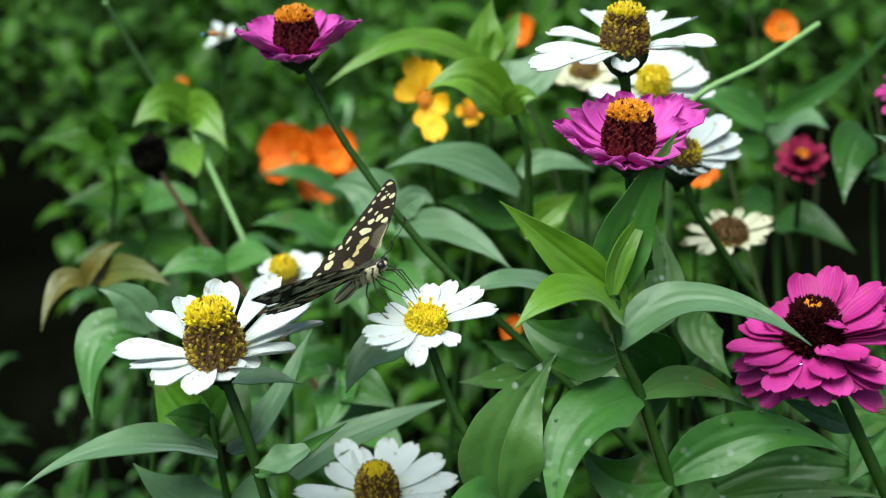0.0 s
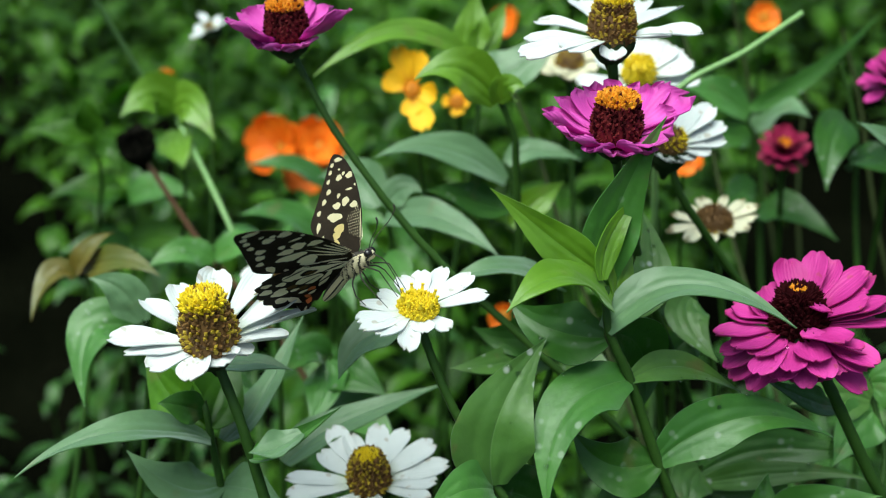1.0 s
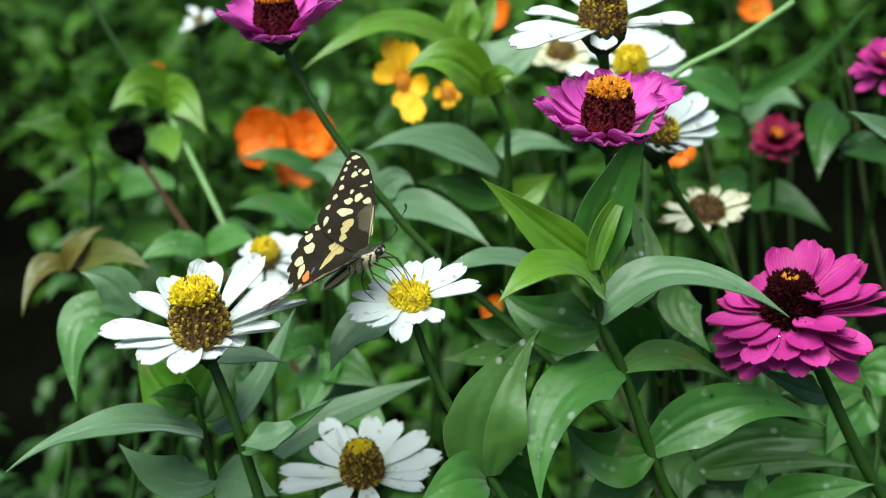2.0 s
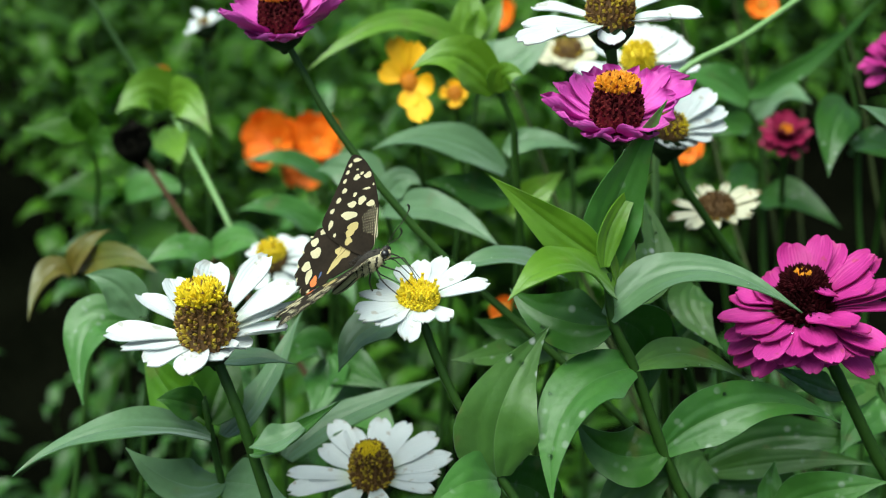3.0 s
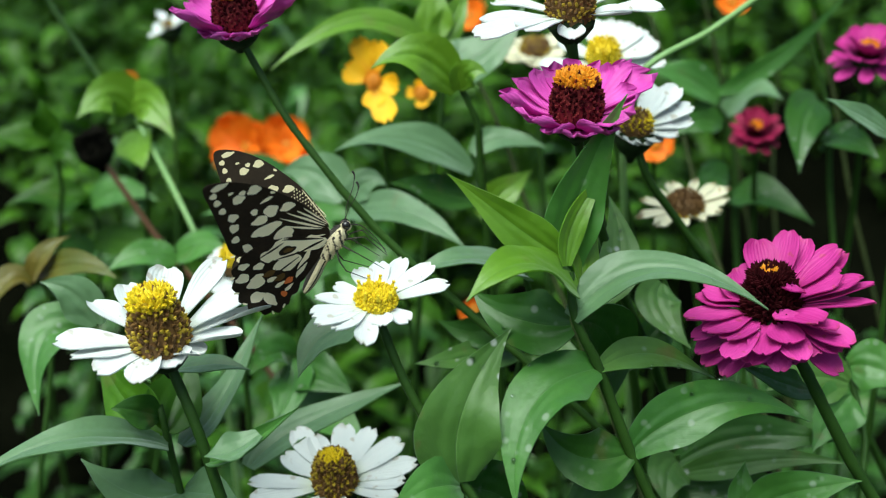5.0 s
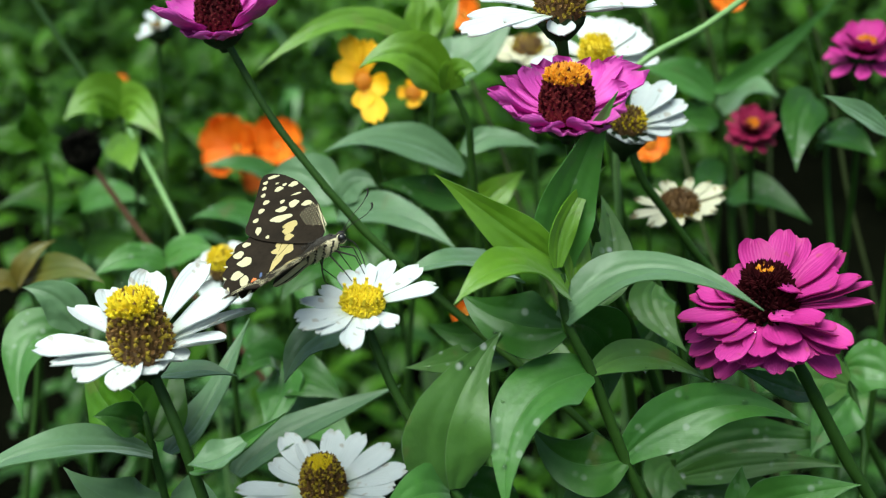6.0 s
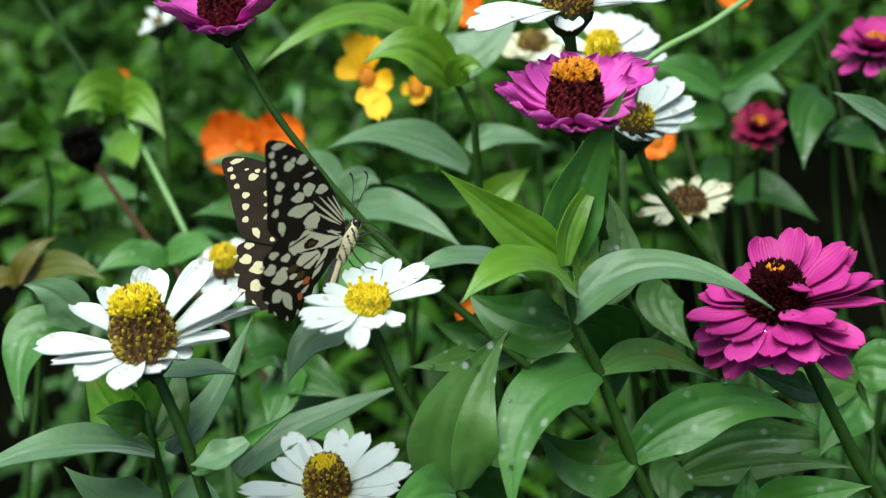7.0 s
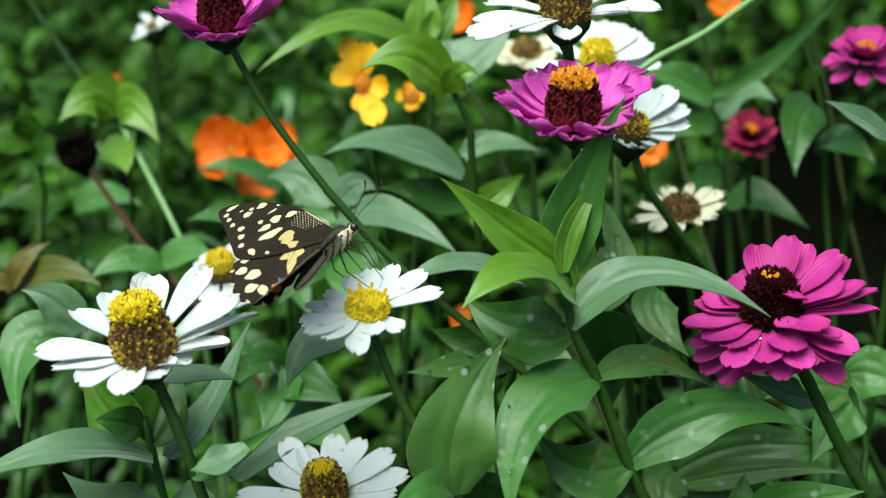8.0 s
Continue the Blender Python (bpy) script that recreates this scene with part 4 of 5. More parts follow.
shoot((-0.1842, 0.6413, 0.4998), (-0.1726, 0.6209, 0.5904), "zinnia shoot with bright broad leaves", [
    ((-0.1726, 0.6209, 0.5904), (-0.1803, 0.6193, 0.6106), (-0.1954, 0.5992, 0.5954), 0.03, 60, 0, 0.1, LEAF_YOUNG),
    ((-0.1726, 0.6209, 0.5904), (-0.1603, 0.6191, 0.6071), (-0.1440, 0.5967, 0.5827), 0.026, 60, 0, 0.1, LEAF_YOUNG),
    ((-0.1750, 0.6259, 0.5785), (-0.1667, 0.6033, 0.5771), (-0.1607, 0.5888, 0.5698), 0.024, 60, 0, 0.1, LEAF_YOUNG)])
shoot((-0.2354, 0.6430, 0.5108), (-0.2254, 0.6309, 0.5738), "zinnia shoot with pointed bright leaves", [
    ((-0.2254, 0.6294, 0.5709), (-0.2392, 0.6228, 0.5822), (-0.2598, 0.6197, 0.5792), 0.018, 40, -10, 0.2, LEAF_BACK),
    ((-0.2254, 0.6301, 0.5724), (-0.2233, 0.6259, 0.5859), (-0.2264, 0.6308, 0.5959), 0.018, 70, 0, 0.2, LEAF_BACK),
    ((-0.2239, 0.6265, 0.5651), (-0.2106, 0.6223, 0.5769), (-0.2060, 0.6125, 0.5569), 0.02, 60, 10, 0.2, LEAF_BACK)])

shoot((-0.0825, 0.5792, 0.4950), (-0.0867, 0.5807, 0.5428), "zinnia shoot with pale leaves in the middle of the bed", [
    ((-0.0852, 0.5781, 0.5373), (-0.1013, 0.5749, 0.5556), (-0.1258, 0.5614, 0.5549), 0.02, 30, -10, 0.2, LEAF),
    ((-0.0858, 0.5787, 0.5387), (-0.0701, 0.5636, 0.5508), (-0.0514, 0.5491, 0.5415), 0.02, 40, 10, 0.2, LEAF),
    ((-0.0837, 0.5771, 0.5242), (-0.0955, 0.5630, 0.5315), (-0.1103, 0.5676, 0.5426), 0.02, 40, -10, 0.2, LEAF_DARK),
    ((-0.0839, 0.5802, 0.5192), (-0.0717, 0.5604, 0.5226), (-0.0645, 0.5426, 0.5087), 0.02, 50, 10, 0.2, LEAF)])
shoot((-0.2332, 0.6821, 0.4549), (-0.2301, 0.6801, 0.5167), "bedding zinnia with broad soft green leaves", [
    ((-0.2291, 0.6769, 0.5103), (-0.2496, 0.6730, 0.5277), (-0.2719, 0.6559, 0.5195), 0.024, 35, -10, 0.2, LEAF_BACK),
    ((-0.2291, 0.6778, 0.5119), (-0.2355, 0.6615, 0.5250), (-0.2371, 0.6421, 0.5093), 0.022, 55, -10, 0.2, LEAF_BACK),
    ((-0.2284, 0.6770, 0.5103), (-0.2038, 0.6773, 0.5292), (-0.1800, 0.6624, 0.5184), 0.022, 40, 10, 0.2, LEAF),
    ((-0.2290, 0.6746, 0.4835), (-0.2035, 0.6720, 0.4966), (-0.1759, 0.6581, 0.4874), 0.024, 40, 10, 0.2, LEAF_BACK),
    ((-0.2290, 0.6729, 0.4803), (-0.2463, 0.6662, 0.4918), (-0.2674, 0.6495, 0.4844), 0.024, 40, -10, 0.2, LEAF_DARK)])
shoot((-0.1363, 0.5357, 0.5061), (-0.1351, 0.5397, 0.5468), "bedding zinnia with pale folded leaves", [
    ((-0.1343, 0.5371, 0.5417), (-0.1479, 0.5312, 0.5543), (-0.1646, 0.5194, 0.5447), 0.019, 35, -10, 0.2, LEAF),
    ((-0.1342, 0.5378, 0.5429), (-0.1198, 0.5342, 0.5558), (-0.1047, 0.5268, 0.5500), 0.019, 35, 10, 0.2, LEAF),
    ((-0.1351, 0.5350, 0.5265), (-0.1466, 0.5255, 0.5318), (-0.1550, 0.5105, 0.5257), 0.02, 40, -10, 0.2, LEAF_BACK)])
shoot((-0.0612, 0.4523, 0.5077), (-0.0645, 0.4574, 0.5403), "shaded zinnia shoot between two white blooms", [
    ((-0.0640, 0.4552, 0.5358), (-0.0702, 0.4485, 0.5457), (-0.0780, 0.4340, 0.5406), 0.02, 45, -10, 0.2, LEAF_DARK),
    ((-0.0640, 0.4540, 0.5336), (-0.0605, 0.4402, 0.5279), (-0.0686, 0.4248, 0.5210), 0.022, 60, -10, 0.2, LEAF),
    ((-0.0633, 0.4529, 0.5313), (-0.0507, 0.4452, 0.5363), (-0.0350, 0.4322, 0.5305), 0.022, 45, 10, 0.2, LEAF_DARK),
    ((-0.0629, 0.4515, 0.5174), (-0.0459, 0.4366, 0.5187), (-0.0303, 0.4226, 0.5111), 0.024, 45, 10, 0.2, LEAF)])

# ---- bare stems between the flowers at the back ----
for line in (
    [(0.1766, 0.6625, 0.4868), (0.1650, 0.6961, 0.5544), (0.1484, 0.7325, 0.6283)],
    [(0.1306, 0.6004, 0.5485), (0.1229, 0.6411, 0.5853), (0.1135, 0.6802, 0.6192)],
    [(0.2242, 0.6426, 0.5289), (0.2164, 0.6671, 0.5781), (0.2054, 0.6870, 0.6188)],
    [(0.0442, 0.5677, 0.5414), (0.0301, 0.6056, 0.5738), (0.0135, 0.6418, 0.6032)],
    [(0.2060, 0.6924, 0.4307), (0.2028, 0.7290, 0.5028), (0.2087, 0.7643, 0.5713)],
):
    grown("zinnia", line, 0.0021, 0.0016, "thin bare zinnia stem rising in the shade", "plant", ZIN, STEM_OLIVE)

# ---- bare grassy stalks ----
for line in ([(-0.1326, 0.5846, 0.4470), (-0.1312, 0.5836, 0.4999), (-0.1273, 0.5556, 0.5437), (-0.1726, 0.6242, 0.5858), (-0.1892, 0.6318, 0.6033), (-0.2043, 0.6091, 0.6603)], [(0.0831, 0.5033, 0.5638), (0.0802, 0.4951, 0.6145), (0.0845, 0.4852, 0.6494), (0.1146, 0.4999, 0.6627), (0.1406, 0.5188, 0.6738)]):
    p = grown("grass_stalk", line, 0.0026, 0.002, "pale green bare grass stalk leaning across", "plant", "", STEM_PALE)
    a, z = Vector(line[1]), Vector(line[2])
    stem(p, [a.lerp(z, 0.3), a.lerp(z, 0.45)], 0.0026, 0.0024, STEM_PALE, "stalk_node", 6)
    stem(p, [a.lerp(z, 0.45), a.lerp(z, 0.9)], 0.0023, 0.0018, STEM_PALE, "leaf_sheath", 6)

# ---- water drops ----
WATER, t, bsdf, out = nodes_of("water")
bsdf.inputs["Base Color"].default_value = (1, 1, 1, 1)
bsdf.inputs["Roughness"].default_value, bsdf.inputs["IOR"].default_value = 0.02, 1.33
bsdf.inputs["Transmission Weight"].default_value = 1.0


# points of the wet leaves and petals of the front flowers, and the way they face
spots, facing = [], []
for ob in list(scene.objects):
    if ob.type == "MESH" and ob.name.split(".")[0] in ("leaf", "petal"):
        root = root_of(ob)
        if root.location.y < 0.46 and len(ob.data.vertices) > 100:
            cols = 25 if ob.name.startswith("leaf") else 7
            for v in ob.data.vertices:
                if v.normal.z > 0.1 and v.normal.y < 0.3 and 0.2 < (v.index // cols) * cols * 2 / len(ob.data.vertices) % 1 < 0.8:
                    spots.append(root.location + v.co)
                    facing.append(v.normal.copy())
cloud = np.array(spots)


def drop(place, r, flat=0.6):
    """A bead of water sitting on the nearest leaf or petal."""
    k = int(np.argmin(((cloud - np.array(place)) ** 2).sum(1)))
    bm = bmesh.new()
    bmesh.ops.create_uvsphere(bm, u_segments=12, v_segments=8, radius=r)
    turn = facing[k].to_track_quat("Z", "Y").to_matrix().to_4x4()
    for v in bm.verts:
        v.co.z = v.co.z * flat + 0.25 * r * flat
    bm.transform(Matrix.Translation(spots[k]) @ turn)
    ob = part("water_drop", bm, WATER, None)
    return tagged(ob, "clear bead of rain water resting on a plant", "water drop", "rain drops")


for place, r in (
    ((-0.0595, 0.3267, 0.5822), 0.0036),
    ((-0.0629, 0.3267, 0.5834), 0.0012),
    ((0.0684, 0.4109, 0.6215), 0.0009),
    ((0.0697, 0.4053, 0.6189), 0.0008),
    ((0.0985, 0.3564, 0.5870), 0.0008),
    ((0.1070, 0.3540, 0.5807), 0.0009),
    ((0.1253, 0.3921, 0.6206), 0.0013),
    ((0.1221, 0.3539, 0.5916), 0.0013),
    ((0.1518, 0.4174, 0.5544), 0.0016),
    ((0.1108, 0.3817, 0.6095), 0.0007),
    ((0.0519, 0.3674, 0.6770), 0.0007),
    ((0.0661, 0.3872, 0.6745), 0.0008),
    ((0.0679, 0.3835, 0.6743), 0.0009),
    ((0.0342, 0.3879, 0.6773), 0.0006),
    ((0.0172, 0.3383, 0.6068), 0.0008),
    ((0.0207, 0.3386, 0.6046), 0.0010),
    ((0.0306, 0.3351, 0.5961), 0.0007),
    ((0.0300, 0.3207, 0.5824), 0.0009),
    ((0.0774, 0.3551, 0.5914), 0.0009),
    ((0.0813, 0.3594, 0.5902), 0.0010),
    ((0.0844, 0.3592, 0.5881), 0.0008),
    ((0.0354, 0.3446, 0.6008), 0.0008),
    ((0.0282, 0.3495, 0.6106), 0.0009),
    ((0.0029, 0.3949, 0.5698), 0.0011),
    ((0.0901, 0.3546, 0.5832), 0.0007),
    ((-0.0416, 0.3579, 0.5722), 0.0007),
    ((0.0912, 0.3498, 0.6270), 0.0006),
):
    drop(place, r)
rnd = random.Random(8)
for k in range(90):
    p = spots[rnd.randrange(len(spots))]
    if 0.0 < p.x < 0.15 and p.z > 0.53:
        drop(p, rnd.choice((0.0003, 0.0004, 0.0005, 0.0008)), 0.7)


# ---- low bushes that fill the bed ----
def bush(seed, height, leaf_len, mat, name="bedding_plant", rows=8, cols=5):
    """A leafy stem with opposite pairs of leaves, turned a quarter from pair to pair, and two side shoots."""
    rnd = random.Random(seed)
    p = thing(name, (0, 0, 0), "green leafy bedding plant behind the flowers", "plant", "bedding plants")
    lines = [[Vector((0, 0, 0)), Vector((rnd.uniform(-0.02, 0.02), rnd.uniform(-0.02, 0.02), height * 0.5)), Vector((rnd.uniform(-0.03, 0.03), rnd.uniform(-0.03, 0.03), height))]]
    for k in range(2):
        a = rnd.uniform(0, 6.28)
        b = lines[0][1] * rnd.uniform(0.7, 1.1)
        lines.append([b, b + Vector((math.cos(a) * 0.05, math.sin(a) * 0.05, height * 0.18)), b + Vector((math.cos(a) * 0.08, math.sin(a) * 0.08, height * rnd.uniform(0.3, 0.45)))])
    for n, line in enumerate(lines):
        stem(p, line, 0.0028 - 0.0008 * n, 0.0014, None, "stem" if n == 0 else "side_shoot", 6)
        pts = smooth_line(line, 10)
        pairs = 6 if n == 0 else 3
        turn0 = rnd.uniform(0, 3.14)
        for i in range(pairs):
            u = (0.42 + 0.58 * i / (pairs - 1)) if n == 0 else (0.45 + 0.55 * i / (pairs - 1))
            b = pts[min(int(u * (len(pts) - 1)), len(pts) - 1)]
            for h in range(2):
                a = turn0 + i * 1.57 + h * 3.14 + rnd.uniform(-0.35, 0.35)
                l = leaf_len * rnd.uniform(0.7, 1.15) * (1 - 0.35 * (i / pairs) ** 2)
                up = rnd.uniform(0.1, 0.55) + (0.5 if i == pairs - 1 else 0)
                d = Vector((math.cos(a), math.sin(a), 0))
                leaf(p, b, b + d * l * 0.55 + Vector((0, 0, l * up)), b + d * l * 0.95 + Vector((0, 0, l * (up - 0.42))), l * rnd.uniform(0.34, 0.46), 0, 0, 0.2, mat, rows=rows, cols=cols)
    return p


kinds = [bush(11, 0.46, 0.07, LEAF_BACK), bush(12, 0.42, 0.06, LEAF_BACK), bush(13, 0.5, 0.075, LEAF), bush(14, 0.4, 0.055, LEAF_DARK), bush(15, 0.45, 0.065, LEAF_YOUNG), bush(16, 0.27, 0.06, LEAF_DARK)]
rnd = random.Random(5)
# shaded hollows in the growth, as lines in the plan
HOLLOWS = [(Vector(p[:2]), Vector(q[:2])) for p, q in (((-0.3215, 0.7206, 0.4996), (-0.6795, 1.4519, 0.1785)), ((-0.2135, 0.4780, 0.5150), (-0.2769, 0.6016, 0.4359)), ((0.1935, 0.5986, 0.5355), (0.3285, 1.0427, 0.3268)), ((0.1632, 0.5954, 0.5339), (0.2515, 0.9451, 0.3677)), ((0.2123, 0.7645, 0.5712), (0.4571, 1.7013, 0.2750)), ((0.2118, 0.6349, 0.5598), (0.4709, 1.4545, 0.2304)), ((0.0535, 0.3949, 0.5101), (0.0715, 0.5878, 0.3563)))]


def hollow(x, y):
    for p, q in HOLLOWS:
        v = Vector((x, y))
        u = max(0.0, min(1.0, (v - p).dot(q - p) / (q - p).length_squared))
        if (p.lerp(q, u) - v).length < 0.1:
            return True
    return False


used, far = set(), []
for y in np.arange(0.5, 3.6, 0.1):
    half = 0.2 + 0.48 * y
    for x in np.arange(-half, half, 0.12 if y < 1.3 else 0.17):
        px, py = x + rnd.uniform(-0.05, 0.05) - 0.06 * y, y + rnd.uniform(-0.05, 0.05)
        sunk = hollow(px, py)
        if sunk and (py > 1.12 or rnd.random() < 0.3):
            continue
        near = py < 0.72
        i = rnd.choice((0, 1, 3, 3, 3)) if near else rnd.choice((0, 0, 1, 1, 3, 3, 2, 4) if py > 1.1 else (0, 1, 1, 3, 3, 2))
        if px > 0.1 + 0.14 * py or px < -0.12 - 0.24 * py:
            # deeper shade at the sides of the bed is put in as dark-coloured leaves
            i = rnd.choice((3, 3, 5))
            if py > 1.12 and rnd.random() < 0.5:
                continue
        # hollows hold low plants in the same shade-darkened leaf colour
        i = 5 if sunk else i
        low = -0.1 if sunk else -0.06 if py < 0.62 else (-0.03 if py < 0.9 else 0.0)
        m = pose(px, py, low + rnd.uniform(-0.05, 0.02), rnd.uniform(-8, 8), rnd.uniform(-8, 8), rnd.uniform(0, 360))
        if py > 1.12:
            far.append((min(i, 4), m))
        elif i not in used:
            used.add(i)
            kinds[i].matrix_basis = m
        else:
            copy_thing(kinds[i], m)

# farther back the same growth goes on, past counting
# out of view all round, growth is added to block low sky light
for k in range(760):
    px, py = rnd.uniform(-2.6, 2.6), rnd.uniform(-2.2, 3.4)
    if (py < -0.18 or abs(px + 0.06 * py) > 0.24 + 0.48 * max(py, 0.0)) and px * px + py * py > 0.075:
        far.append((rnd.randrange(5), pose(px, py, rnd.uniform(-0.05, 0.02), rnd.uniform(-8, 8), rnd.uniform(-8, 8), rnd.uniform(0, 360))))
light = [bush(21 + n, h, l, LEAF_FAR, rows=6, cols=3) for n, (h, l) in enumerate(((0.46, 0.07), (0.42, 0.06), (0.5, 0.075), (0.4, 0.055), (0.45, 0.065)))]
verts, faces, start = [], [], 0
for i, m in far:
    m = np.array(Matrix.Translation((0, 0, -0.13)) @ m @ Matrix.Scale(rnd.uniform(1.15, 1.55), 4))
    for ob in light[i].children:
        n = len(ob.data.vertices)
        co = np.empty(n * 3, np.float32)
        ob.data.vertices.foreach_get("co", co)
        verts.append(co.reshape(-1, 3) @ m[:3, :3].T + m[:3, 3])
        faces += [tuple(v + start for v in f.vertices) for f in ob.data.polygons]
        start += n
mesh = bpy.data.meshes.new("far_foliage")
mesh.from_pydata(np.concatenate(verts).tolist(), [], faces)
mesh.materials.append(LEAF_FAR)
mesh.shade_smooth()
tagged(new("far_foliage", mesh), "dense green foliage at the back of the bed, with unseen growth added around", "foliage", kind="stuff")
for ob in light:
    for o in (*ob.children_recursive, ob):
        bpy.data.objects.remove(o)


# ---- butterfly ----
SCALE_DARK = plain("black_wing_scales", (0.008, 0.006, 0.004), (0.028, 0.02, 0.013), 0.85, 900, 0.3, 0.0002, through_light=0.06, spec=0.08)
SCALE_CREAM = plain("cream_wing_scales", (0.58, 0.5, 0.29), (0.7, 0.63, 0.4), 0.75, 900, 0.3, 0.0002, through_light=0.3)
SCALE_PALE = plain("pale_wing_scales", (0.84, 0.74, 0.5), (0.9, 0.82, 0.6), 0.8, 900, 0.3, 0.0002, through_light=0.2)
SCALE_STRAW = plain("straw_wing_scales", (0.5, 0.38, 0.13), (0.6, 0.48, 0.2), 0.75, 900, 0.3, 0.0002, through_light=0.3)
SCALE_RED = plain("brick_red_scales", (0.5, 0.1, 0.02), (0.62, 0.16, 0.03), 0.7, 900)
SCALE_BLUE = plain("slate_blue_scales", (0.03, 0.05, 0.12), (0.06, 0.09, 0.2), 0.6, 900)
FUR_DARK = plain("dark_fur", (0.012, 0.01, 0.008), (0.04, 0.032, 0.022), 0.9, 1500, 1.0, 0.0006)
FUR_CREAM = plain("cream_fur", (0.5, 0.42, 0.24), (0.66, 0.58, 0.38), 0.9, 1500, 1.0, 0.0006)
EYE = plain("glossy_dark_eye", (0.006, 0.005, 0.005), (0.015, 0.012, 0.01), 0.15, 900, 0.05)


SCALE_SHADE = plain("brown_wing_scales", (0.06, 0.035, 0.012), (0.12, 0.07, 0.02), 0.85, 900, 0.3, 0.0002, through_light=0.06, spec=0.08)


def wing(name, outline, above, below, side, parent, drop=0.0, scallop=0.0):
    """A thin wing with the outline and marks given in millimetres: x forward, y outward. The scaled marks stand just proud of its faces.
    above, below: rows of x, y, half length, half width, turn, material, layer."""
    bm = bmesh.new()
    line = smooth_line([(x, y, 0) for x, y in outline] + [(*outline[0], 0)], 5)[:-1]
    mid = Vector((sum(q.x for q in line) / len(line), sum(q.y for q in line) / len(line), 0))

    def place(q, z=0.0):
        dome = -0.9 * ((q.y / 45) ** 2) + 0.25 * math.sin((q.x + 5) / 5) * (q.y / 45)
        return Vector((q.x, q.y * side, dome + z - drop)) / 1000

    if scallop:
        line = [q + (q - mid).normalized() * scallop * 0.5 * math.cos(i * 2 * math.pi / 5) if q.x < -17 else q for i, q in enumerate(line)]
    rims = []
    for z, flip in ((0.09, 1), (-0.09, -1)):
        rings = [[bm.verts.new(place(mid.lerp(q, k), z)) for q in line] for k in (1.0, 0.8, 0.6, 0.4, 0.2)]
        hub = bm.verts.new(place(mid, z))
        n = len(line)
        for a, b in zip(rings, rings[1:]):
            for i in range(n):
                bm.faces.new((a[i], a[(i + 1) % n], b[(i + 1) % n], b[i])[::flip * side])
        for i in range(n):
            bm.faces.new((rings[-1][i], rings[-1][(i + 1) % n], hub)[::flip * side])
        rims.append(rings[0])
    for i in range(n):
        j = (i + 1) % n
        bm.faces.new((rims[0][i], rims[0][j], rims[1][j], rims[1][i])[::-side])

    def blot(x, y, a, b, turn, mat, z):
        c, s = math.cos(radians(turn)), math.sin(radians(turn))
        n = 16 if a > 1.4 else 10
        hub, ring = None, []
        for k in range(n + 1):
            t = 2 * math.pi * k / n
            r = 0 if k == n else (1 + 0.1 * math.sin(3 * t + x) + 0.07 * math.cos(5 * t + y) + (0.12 * math.cos(2 * t) ** 2 if a > 1.4 else 0))
            u, v = a * r * math.cos(t), b * r * math.sin(t)
            vert = bm.verts.new(place(Vector((x + u * s + v * c, y + u * c - v * s, 0)), z))
            if k < n:
                ring.append(vert)
            else:
                hub = vert
        for p, q in zip(ring, ring[1:] + ring[:1]):
            f = bm.faces.new((p, q, hub))
            f.material_index = mat
            f.normal_update()
            if f.normal.z * z < 0:
                f.normal_flip()

    for x, y, a, b, turn, mat, layer in above:
        blot(x, y, a, b, turn, mat, 0.14 + 0.05 * layer)
    for x, y, a, b, turn, mat, layer in below:
        blot(x, y, a, b, turn, mat, -0.14 - 0.05 * layer)
    return part(name, bm, (SCALE_DARK, SCALE_CREAM, SCALE_RED, SCALE_BLUE, SCALE_SHADE, SCALE_PALE, SCALE_STRAW), parent)


def streak(x0, y0, x1, y1, b, mat=1, layer=0):
    """A narrow mark from one point of the wing to another."""
    return ((x0 + x1) / 2, (y0 + y1) / 2, math.hypot(x1 - x0, y1 - y0) / 2, b, math.degrees(math.atan2(x1 - x0, y1 - y0)), mat, layer)


FORE = ((1.0, 0.0), (3.6, 3.1), (5.7, 11.4), (6.3, 18.5), (5.2, 29.7), (2.7, 37.6), (-0.1, 42.6), (-3.4, 45.8), (-5.8, 44.8), (-8.6, 40.3), (-12.0, 35), (-15.4, 29.8), (-18.8, 23.3), (-14.2, 14.0), (-5.2, 3.6), (-0.5, 0))
# pale spots: a row along the outer edge, a broken band across the wing, scattered ones near the tip
FORE_SPOTS = [(-1.7, 42.0, 2.3, 0.8, -58), (-5.0, 41.7, 1.1, 0.9, -58), (-6.3, 39.3, 1.0, 1.0, 0), (-7.8, 36.2, 1.0, 1.0, 0), (-8.1, 32.0, 1.4, 1.15, -58), (-10.9, 29.4, 1.25, 1.3, 0), (-14.0, 26.5, 1.1, 1.2, 0), (-14.9, 21.0, 1.9, 1.1, 20)]
FORE_SPOTS += [(-1.7, 37.6, 0.8, 0.4, -58), (0.2, 34.6, 0.95, 0.75, -58), (-2.2, 34.3, 1.65, 1.2, -58), (2.8, 32.1, 1.8, 1.25, -58), (4.9, 26.6, 0.7, 0.4, -20), (2.0, 26.6, 1.8, 0.45, -65), (-3.4, 27.3, 1.0, 1.0, 0), (-0.5, 23.0, 1.9, 1.7, -58)]
FORE_SPOTS += [(-4.9, 23.9, 2.2, 1.25, -58), (3.2, 19.3, 2.0, 1.2, -58), (-6.5, 20.1, 4.2, 1.55, -58), (-5.0, 14.2, 2.7, 1.9, -58), (-6.6, 12.6, 2.1, 1.6, -58), (-13.3, 15.6, 0.9, 0.75, 0), (-7.4, 9.6, 1.7, 1.5, -58)]
FORE_ABOVE = [(x, y, a * 0.92, b * 0.92, turn, 6 if y < 15 else 1, 0) for x, y, a, b, turn in FORE_SPOTS]
